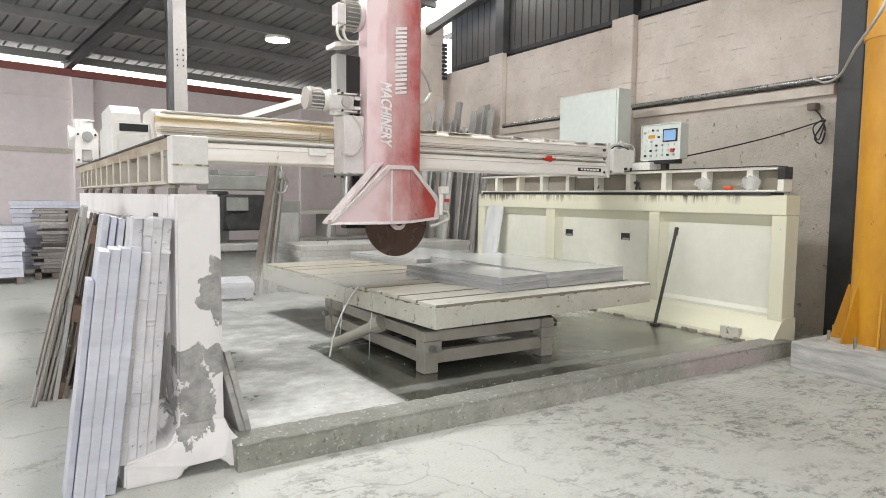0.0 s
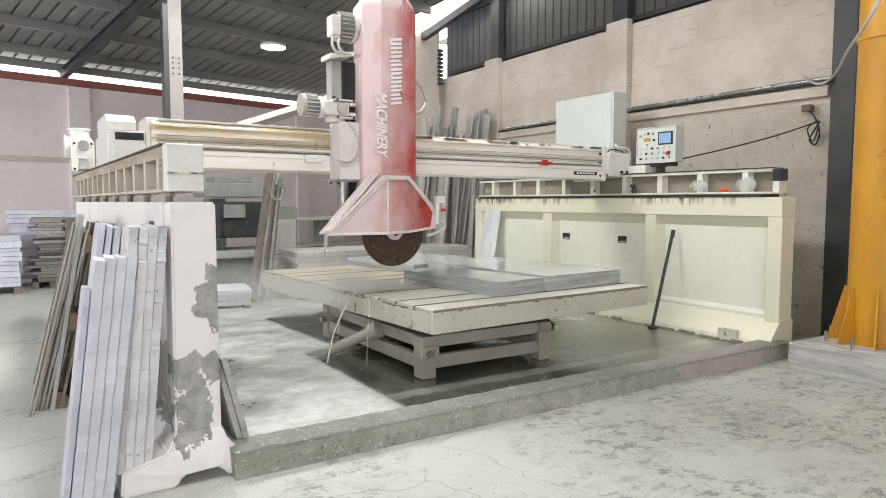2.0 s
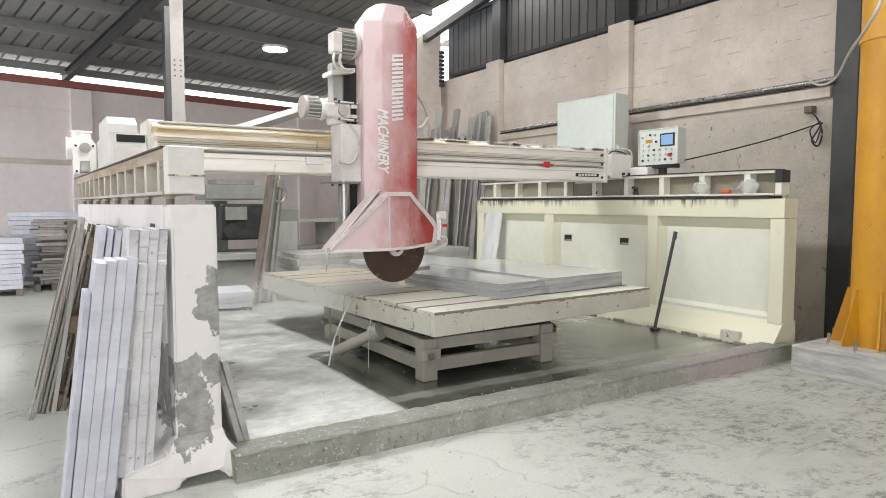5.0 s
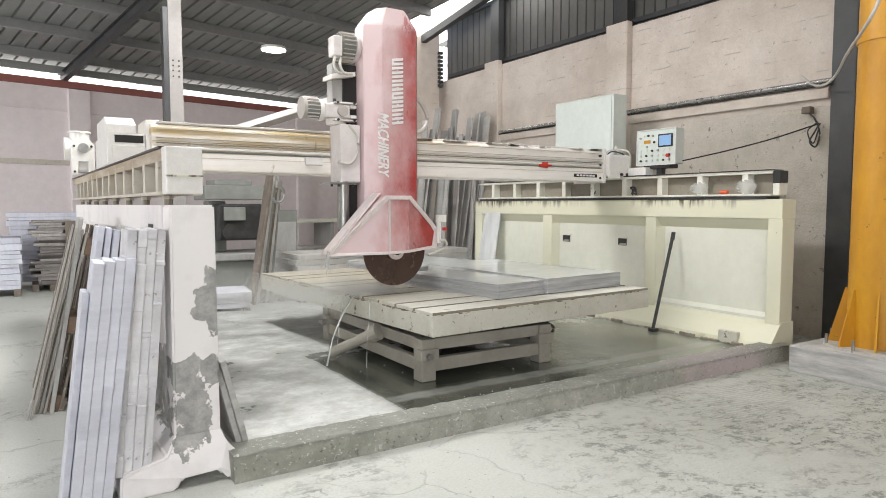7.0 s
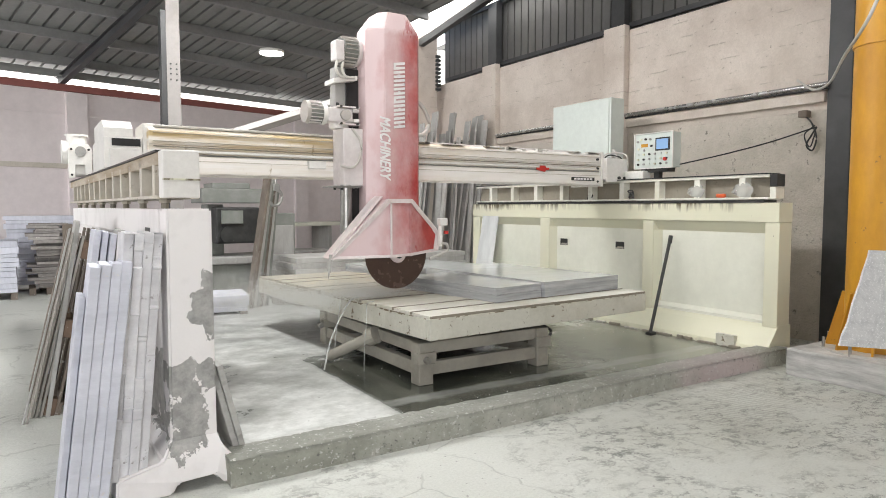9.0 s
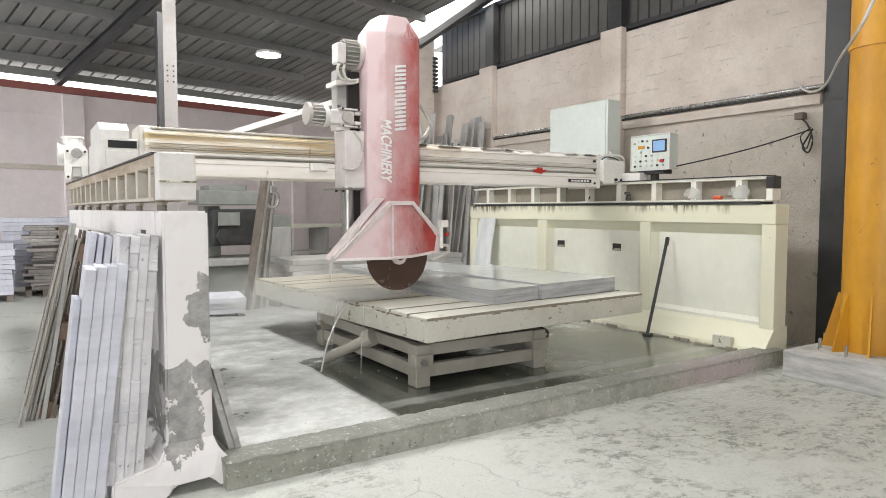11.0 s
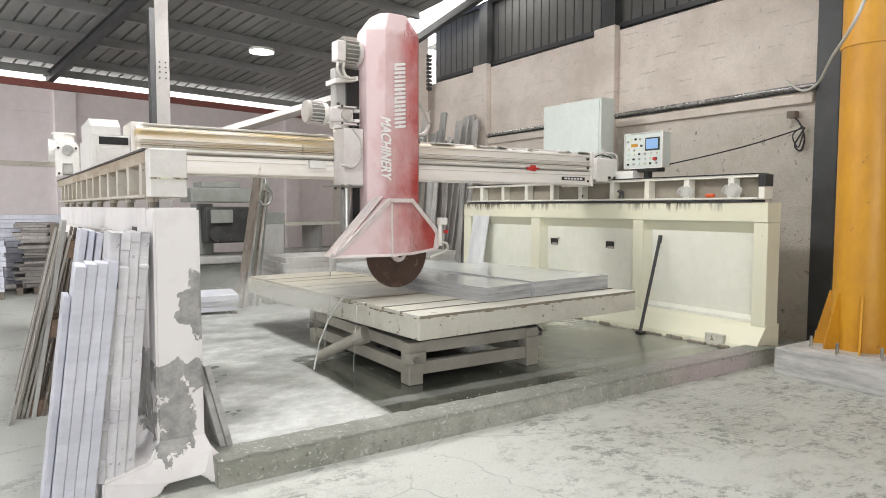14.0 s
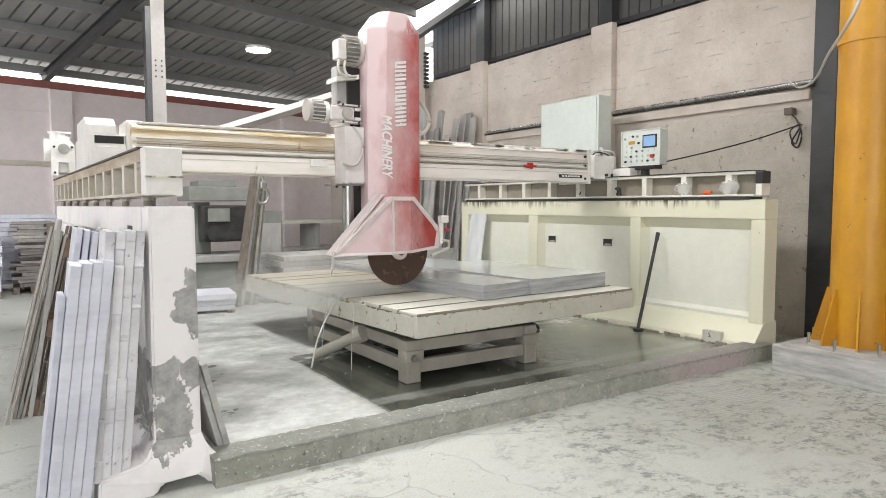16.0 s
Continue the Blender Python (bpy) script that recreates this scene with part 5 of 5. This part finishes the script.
stack("low stack of white slabs behind the saw table", 3.35, 9.3, 3.2, 1.1, 8, 0.085, GREY_STONE, 4, 2)
stack("low stack of pale slabs on the floor", 1.35, 9.2, 1.3, 0.8, 3, 0.06, MARBLE_EDGE, 5, -8)


def back_machine():
    m = thing("edge_polisher", "grey-green stone polishing machine standing idle", "machine", pose(2.55, 11.0, 0))
    part("base", bx(-0.05, 1.1, 0, 0.9, 0, 0.62, 0.03), MACHINE_GREY, m)
    part("table", bx(-0.12, 1.2, -0.1, 0.95, 0.622, 0.74, 0.02), GREY_STONE, m)
    part("column", bx(0.05, 0.32, 0.35, 0.8, 0.742, 1.6, 0.02), MACHINE_GREY, m)
    part("head", bx(0.12, 0.85, 0.05, 0.7, 0.95, 1.55, 0.03), DARK, m)
    part("hood", bx(-0.1, 0.95, 0.0, 0.85, 1.62, 1.86, 0.02), MACHINE_GREY, m)
    part("top_box", bx(0.08, 0.7, 0.1, 0.7, 1.862, 1.95, 0.01), MACHINE_GREY, m)
    part("motor", rd((0.3, 0.0, 1.1), (0.3, 0.4, 1.1), 0.13, 18), DARK, m)
    part("control_box", bx(0.2, 0.55, 0.0, 0.05, 1.28, 1.5, 0.01), MACHINE_GREY, m)
    for k in range(6):
        ob = leaning("grey_slab", "tall grey slab strip leaning on a trestle", (2.74 + k * 0.062, 9.5 + 0.05 * k, 0.0), 9.0 - 0.5 * k, 2.05 - 0.03 * k, 0.25, 0.045, (WOOD, GREY_STONE, MACHINE_GREY)[k % 3], 90 + k, "strips by the polisher")
    c = thing("grey_cabinet", "plain grey steel cabinet by the back machine", "cabinet", pose(3.5, 10.9, 0))
    part("body", bx(0, 0.45, 0, 0.4, 0, 1.45, 0.01), MACHINE_GREY, c)
    part("door", bx(0.03, 0.42, -0.02, -0.002, 0.1, 1.25, 0.006), GREY_STONE, c)
    h = thing("crane_hook", "steel lifting hook hanging on a chain", "hook", pose(3.0, 9.0, 1.64))
    hose("hook", [(0, 0, 0.16), (0.06, 0, 0.12), (0.075, 0, 0.04), (0.03, 0, -0.05), (-0.05, 0, -0.06), (-0.09, 0, -0.01)], 0.022, STEEL, h)
    part("swivel", bx(-0.04, 0.04, -0.03, 0.03, 0.14, 0.24, 0.01), STEEL, h)
    part("chain", rd((0, 0, 0.24), (0, 0, 0.86), 0.014, 8), STEEL, h)
    part("arm", rd((0.05, 0, 0.88), (-1.15, 1.02, 0.88), 0.03, 10), FRAME, h)
    b = thing("slab_rack", "long low bench with stone pieces by the back wall", "bench", pose(5.0, 14.4, 0, 0, 0, 13))
    part("top", bx(-0.4, 3.0, 0, 0.8, 1.12, 1.2, 0.01), PALE, b)
    for x in (-0.3, 1.2, 2.8):
        part("leg", bx(x, x + 0.1, 0.05, 0.75, 0, 1.118, 0.01), GREY_STONE, b)
    part("shelf", bx(-0.35, 2.95, 0.05, 0.75, 0.5, 0.56, 0.01), GREY_STONE, b)


back_machine()


def back_slabs():
    """Tall grey slabs that lean on the far end of the east wall."""
    rng = random.Random(11)
    for k in range(22):
        x = 5.85 + k * 0.068
        h = rng.uniform(2.6, 3.35)
        leaning("grey_slab", "tall grey stone strip leaning by the far wall", (x, 9.9 + rng.uniform(0, 0.5), 0.0), rng.uniform(3, 9), h, rng.uniform(0.10, 0.25), 0.03, GREY_STONE, 100 + k, "strips by the far wall")


back_slabs()
leaning("marble_slab", "narrow marble strip leaning inside the runway wall", (6.15, 8.35, 0.08), 10.0, 1.36, 0.42, 0.02, MARBLE, 120, "")

bar = thing("pry_bar", "dark steel pry bar leaning on the runway wall", "pry bar", pose(0, 0, 0))
part("shaft", rd((6.06, 5.04, 0.11), (6.42, 5.07, 1.21), 0.019, 12), DARK, bar)
part("grip", rd((6.40, 5.068, 1.13), (6.424, 5.07, 1.22), 0.024, 12), BLACK, bar)
part("foot", bx(6.02, 6.12, 5.0, 5.08, 0.086, 0.125, 0.01), DARK, bar)


# Controls at the right truck.
def controls():
    c = thing("electric_cabinet", "pale green electric cabinet standing behind the beam", "cabinet", pose(0, 0, 0))
    part("body", bx(6.86, 7.12, 6.45, 7.62, 1.98, 3.06, 0.01), CABINET, c)
    part("door", bx(6.845, 6.858, 6.48, 7.59, 2.01, 3.03, 0.004), CABINET, c)
    part("bracket", bx(6.45, 6.86, 6.5, 6.85, 1.90, 1.98, 0.006), WHITE, c)
    hose("cable", [(6.9, 6.44, 2.2), (6.75, 6.3, 2.32), (6.6, 6.1, 2.22), (6.5, 5.95, 2.1)], 0.02, HOSE, c)
    p = thing("control_panel", "pale control panel with screen and buttons on an arm", "control panel", pose(6.5, 5.70, 2.03, 0, 0, 0))
    part("housing", bx(0, 0.15, -0.57, 0, 0, 0.42, 0.012), CABINET, p)
    part("screen_frame", bx(-0.012, -0.001, -0.53, -0.32, 0.205, 0.36, 0.004), BLACK, p)
    part("screen", bx(-0.016, -0.013, -0.51, -0.34, 0.222, 0.343), SCREEN, p, "lit blue-grey screen")
    for a in ((-0.575, 0.005, 0.418, 0.428), (-0.575, 0.005, -0.008, 0.002), (-0.58, -0.568, 0, 0.42), (-0.002, 0.008, 0, 0.42)):
        part("housing_lip", bx(-0.015, 0.003, a[0], a[1], a[2], a[3], 0.003), WHITE, p)
    for k, (y, z) in enumerate(((-0.05, 0.33), (-0.10, 0.35), (-0.17, 0.355), (-0.24, 0.35), (-0.06, 0.24), (-0.26, 0.27), (-0.15, 0.22))):
        part("button", rd((-0.016, y, z), (0, y, z), 0.014, 10), (STEEL, YELLOWED, BLACK)[k % 3], p)
    part("warning_label", bx(-0.004, -0.001, -0.20, -0.10, 0.26, 0.30), YELLOW, p, "yellow warning label")
    for i in range(6):
        for j in range(3):
            part("button", rd((-0.018, -0.06 - i * 0.085, 0.05 + j * 0.06), (0, -0.06 - i * 0.085, 0.05 + j * 0.06), 0.013, 10), (BLACK, STEEL, CABINET, YELLOWED)[(i * 5 + j * 3) % 4], p)
    part("emergency_stop", rd((-0.03, -0.47, 0.10), (0, -0.47, 0.10), 0.022, 12), REDPLATE, p, "red stop button")
    part("arm", bx(0.03, 0.10, -0.35, -0.27, -0.14, -0.001, 0.006), DARK, p)
    part("arm_plate", bx(0.0, 0.14, -0.5, -0.1, -0.05, -0.001, 0.004), BLACK, p)
    hose("cable_run", [(6.62, 5.15, 2.06), (6.95, 4.78, 2.17), (7.28, 4.41, 2.30), (7.6, 4.05, 2.46)], 0.008, BLACK)
    tagged(bpy.data.objects["cable_run"], "thin black cable strung to the wall", "cable")
    for name, y, m, label, w in (("plastic_bag", 4.72, PLASTIC, "crumpled clear plastic bag tucked in the rail", 0.10), ("wrapped_valve", 4.15, PLASTIC, "valve wrapped in clear plastic in the rail", 0.11)):
        rng = random.Random(int(y * 10))
        bm = bmesh.new()
        bmesh.ops.create_icosphere(bm, subdivisions=3, radius=w)
        for v in bm.verts:
            v.co *= 1 + 0.35 * noise.noise(v.co * 18)
            v.co.x *= 0.25
            v.co.z = v.co.z * 0.75
        ob = part(name, bm, m, smooth=True)
        ob.matrix_world = pose(6.395, y, 1.735)
        tagged(ob, label, "bag" if "bag" in name else "valve")
    for k, (y, z) in enumerate(((5.95, 2.22), (5.90, 2.18), (5.86, 2.25))):
        ob = hose("truck_cable", [(6.55, 6.35, 2.02 + 0.05 * k), (6.50, 6.18, z), (6.47, y, z - 0.02), (6.46, y - 0.08, 2.14), (6.48, y - 0.06, 2.0)], 0.009, HOSE if k else BLACK)
        tagged(ob, "dusty cable looping down to the truck", "cable", "cables at the truck")
    for x, y, z, n, mat, label in ((6.41, 6.36, 1.70, 5, DARK, "clump of dark wire in the rail"), (6.41, 5.66, 1.70, 4, DARK, "clump of dark wire in the rail"), (0.70, 4.74, 1.665, 6, BLACK, "crumpled dark rag in the rail")):
        rng = random.Random(int(y * 100))
        pts = [(x + rng.uniform(-0.02, 0.02), y + rng.uniform(-0.06, 0.06), z + rng.uniform(-0.035, 0.06)) for k in range(n * 2)]
        tagged(hose("wire_clump", [(x, y - 0.03, z - 0.04), *pts, (x, y + 0.03, z - 0.04)], 0.009, mat), label, "wire")
    o = part("orange_plug", bx(6.375, 6.43, 4.36, 4.46, 1.656, 1.70, 0.015), ORANGE)
    tagged(o, "orange plastic plug lying on the rail", "plug")
    k = thing("cable_bundle", "tangled dark cables tied to the wall hook", "cables", pose(7.6, 4.05, 2.46))
    hose("strand", [(0, 0, 0), (-0.02, 0.05, -0.1), (-0.02, 0.1, -0.2), (0, 0.04, -0.26), (0, 0.0, -0.12), (0, 0.06, 0.05), (0, 0.14, 0.14)], 0.01, BLACK, k)
    hose("strand", [(0, 0.02, 0.02), (-0.03, 0.12, -0.08), (0, 0.07, -0.22), (0, 0.01, -0.05)], 0.008, BLACK, k)
    part("hook", bx(-0.04, 0.06, 0.10, 0.2, 0.12, 0.2, 0.01), WOOD, k)


controls()


# The yellow crane column on its plinth.
def crane_column():
    tagged(part("plinth", bx(5.955, 7.3, 1.9, 3.385, -0.01, 0.25, 0.02), PLINTH), "dusty concrete plinth of the crane column", "plinth", kind="structure")
    c = thing("crane_column", "chipped yellow round crane column bolted to a plinth", "crane column", pose(6.50, 2.86, 0.25))
    part("tube", rd((0, 0, 0.02), (0, 0, 5.5), 0.26, 40), YELLOW, c, smooth=True)
    part("base_plate", rd((0, 0, 0), (0, 0, 0.02), 0.44, 32), CRUST, c, "base plate buried in white dust")
    part("collar", rd((0, 0, 2.72), (0, 0, 2.77), 0.272, 40), YELLOW, c, smooth=True)
    for k in range(8):
        a = k * math.tau / 8 + 0.35
        part("gusset", pr([(0.24, 0.02), (0.40, 0.02), (0.40, 0.05), (0.28, 0.53), (0.24, 0.53)], "y", -0.008, 0.008, Matrix.Rotation(a, 4, "Z")), YELLOW, c)
        b = a + math.tau / 16
        part("anchor_bolt", rd((0.43 * math.cos(b), 0.43 * math.sin(b), 0), (0.43 * math.cos(b), 0.43 * math.sin(b), 0.11), 0.014, 10), STEEL, c)
    hose("power_cable", [(7.62, 4.30, 3.02), (7.55, 4.07, 2.87), (7.3, 3.77, 2.88), (6.42, 3.2, 2.93), (5.66, 2.7, 2.94), (5.55, 2.55, 3.1), (5.58, 2.5, 3.34), (5.9, 2.55, 4.4), (6.3, 2.7, 5.2)], 0.014, HOSE)
    tagged(bpy.data.objects["power_cable"], "pale power cable strung to the crane column", "cable")


crane_column()

post = thing("steel_post", "cream steel post with a bolted splice and dark channel", "post", pose(1.72, 10.0, 0))
part("flange", bx(0.07, 0.25, 0, 0.02, 0, 6.2, 0.002), POSTGREY, post)
part("web", bx(0.0, 0.068, 0.0, 0.2, 0, 4.3, 0.002), FRAME, post)
for z in (3.35, 3.43, 3.5, 3.57):
    for x in (0.12, 0.20):
        part("bolt", rd((x, -0.012, z), (x, 0, z), 0.012, 8), DARK, post)
boom = thing("jib_boom", "pale steel jib boom slanting up behind the saw", "crane boom", pose(0, 0, 0))
part("boom", rd((1.85, 7.5, 2.30), (3.45, 7.5, 2.885), 0.062, 4), POSTGREY, boom)


# Falling water.
def water():
    for x, y, tx, ty, tz, r in ((2.595, 5.62, 2.26, 5.52, 0.088, 0.008), (2.585, 5.84, 2.47, 5.78, 0.088, 0.004), (2.60, 5.30, 2.53, 5.26, 0.088, 0.003)):
        ob = hose("water_stream", [(x + 0.05, y, 0.704), (x - 0.02, y - 0.01, 0.69), (x + (tx - x) * 0.42, (y + ty) / 2, 0.56), (x + (tx - x) * 0.75, (y + ty) / 2, 0.33), (tx, ty, tz)], r, WATER)
        tagged(ob, "thin stream of water falling from the table edge", "water", "streams off the table")


water()

granite = part("granite_slab", pr([(0, 0), (1.2, 0.02), (1.2, 0.8), (0.17, 0.745), (0.165, 0.70), (0.13, 0.56), (0.12, 0.50), (0.075, 0.33), (0.05, 0.18), (0.015, 0.08)], "y", 0, 0.025), GRANITE)
tagged(granite, "rough-edged speckled granite slab being carried past", "stone slab")


# Rough blocks at the foot of the east wall, behind the runway.
def wall_blocks():
    wall = bpy.data.objects["wall_east"]
    meshes = []
    for k in range(5):
        rng = random.Random(k)
        bm = bmesh.new()
        bmesh.ops.create_grid(bm, x_segments=5, y_segments=3, size=0.5)
        for v in bm.verts:
            edge = abs(v.co.x) > 0.49 or abs(v.co.y) > 0.49
            v.co = Vector((0.001 if edge else -rng.uniform(0.0, 0.002), v.co.x * 0.3985, v.co.y * 0.2025))
        bmesh.ops.recalc_face_normals(bm, faces=bm.faces)
        me = bpy.data.meshes.new("block")
        bm.to_mesh(me)
        bm.free()
        me.materials.append(BLOCK)
        meshes.append(me)
    rng = random.Random(3)
    for row in range(13):
        for c in range(8):
            ob = new("block", rng.choice(meshes))
            ob.parent = wall
            ob.matrix_world = pose(7.690, 3.86 + c * 0.4 + 0.2 * (row % 2), 0.1 + row * 0.204)


wall_blocks()


def spray():
    """Fine droplets thrown from the blade along the table."""
    rng = random.Random(17)
    verts, faces = [], []
    for k in range(110000):
        t = rng.random() ** 0.9
        x = 2.95 - 1.5 * t + rng.gauss(0, 0.14)
        y = 5.55 + 1.1 * t * rng.gauss(0.45, 0.45) + rng.gauss(0, 0.05)
        z = 0.72 + abs(rng.gauss(0, 0.05 + 0.13 * t)) - (0.30 * t * rng.random() if x < 2.4 else 0)
        if z < 0.72 and x > 2.4:
            continue
        r = rng.uniform(0.0008, 0.0018)
        i = len(verts)
        verts += [(x + r, y, z - r), (x - r, y + r, z - r), (x - r, y - r, z - r), (x, y, z + r)]
        faces += [(i, i + 1, i + 2), (i, i + 1, i + 3), (i + 1, i + 2, i + 3), (i + 2, i, i + 3)]
    me = bpy.data.meshes.new("spray")
    me.from_pydata(verts, [], faces)
    me.materials.append(MIST)
    return tagged(new("spray", me), "fine white water spray thrown back from the blade", "spray", kind="stuff")


mist = spray()


def crumbs():
    """Loose stone crumbs on the bed and along the kerb's foot."""
    rng = random.Random(23)
    verts, faces = [], []
    for k in range(760):
        if k < 350:
            x, y, z = rng.uniform(1.0, 6.1), rng.uniform(3.66, 3.9), 0.15
        elif k < 430:
            x, y, z = rng.uniform(1.0, 6.1), rng.uniform(4.1, 6.0), 0.085
        else:
            x, y, z = rng.uniform(-1.0, 6.0), 3.6 - abs(rng.gauss(0, 0.9)), 0.0
        r = rng.uniform(0.002, 0.008)
        i = len(verts)
        a = rng.uniform(0, 6.28)
        c, d = r * math.cos(a), r * math.sin(a)
        verts += [(x + c, y + d, z), (x - d, y + c, z), (x - c, y - d, z), (x + d, y - c, z), (x + d * 0.3, y, z + r * rng.uniform(0.7, 1.4))]
        faces += [(i, i + 1, i + 4), (i + 1, i + 2, i + 4), (i + 2, i + 3, i + 4), (i + 3, i, i + 4), (i, i + 3, i + 2, i + 1)]
    me = bpy.data.meshes.new("stone_crumbs")
    me.from_pydata(verts, [], faces)
    me.materials.append(PLINTH)
    tagged(new("stone_crumbs", me), "loose pale stone crumbs on the wet bed and floor", "gravel", kind="stuff")


crumbs()


# What moves.
def motions():
    walk(carriage, [(t, pose(x, 5.86, 1.86)) for t, x in ((0, 2.41), (6.2, 2.41), (9, 2.472), (12.5, 2.549), (16, 2.625))])
    lift = ((0, 1.277), (0.9, 1.277), (1.4, 1.262), (2.0, 1.235), (3.0, 1.193), (4.0, 1.152), (5.6, 1.085), (6.1, 1.078), (16, 1.078))

    def along(t):
        return 2.856 if t < 6.2 else 2.856 + (t - 6.2) * 0.02235
    times = sorted({t for t, z in lift} | {6.2, 7.0, 9.0, 11.0, 13.0})

    def level(t):
        for (a, p), (b, q) in zip(lift, lift[1:]):
            if a <= t <= b:
                return p + (q - p) * (t - a) / (b - a)
    walk(head, [(t, pose(along(t), 5.40, level(t))) for t in times])
    walk(blade, [(k * 0.1, pose(0.02, 0, 0.038, 0, (k * 77) % 360, 0)) for k in range(161)])
    walk(mist, [(k * 0.5, pose(0.0145 * max(0, k * 0.5 - 6) + 0.02 * math.sin(k * 2.1), 0.02 * math.sin(k * 1.3), 0.012 * math.sin(k * 1.7))) for k in range(33)])
    # granite slab, held across the view
    right, up, ahead = Vector((0.844, -0.536, 0)), Vector((0.036, 0.057, 0.998)), Vector((0.534, 0.843, -0.068))
    rows = []
    for t, sx, sy, tilt in ((0, 2.2, -0.45, -20), (7.3, 2.2, -0.45, -20), (7.6, 0.80, -0.115, -14), (7.8, 0.632, -0.114, -13), (8.2, 0.608, -0.128, -10), (8.6, 0.610, -0.139, -6), (9.2, 0.608, -0.142, -5),
                            (9.8, 0.64, -0.14, -6), (10.8, 2.2, -0.40, -12), (16, 2.2, -0.40, -12)):
        c = Vector((0, 0, 1.55)) + 5.0 * (ahead + sx * right + sy * up)
        a = radians(tilt)
        ex, ez = right * math.cos(a) + up * math.sin(a), up * math.cos(a) - right * math.sin(a)
        ey = ez.cross(ex)
        m = Matrix((ex, ey, ez)).transposed().to_4x4()
        m.translation = c
        rows.append((t, m))
    walk(granite, rows)


motions()
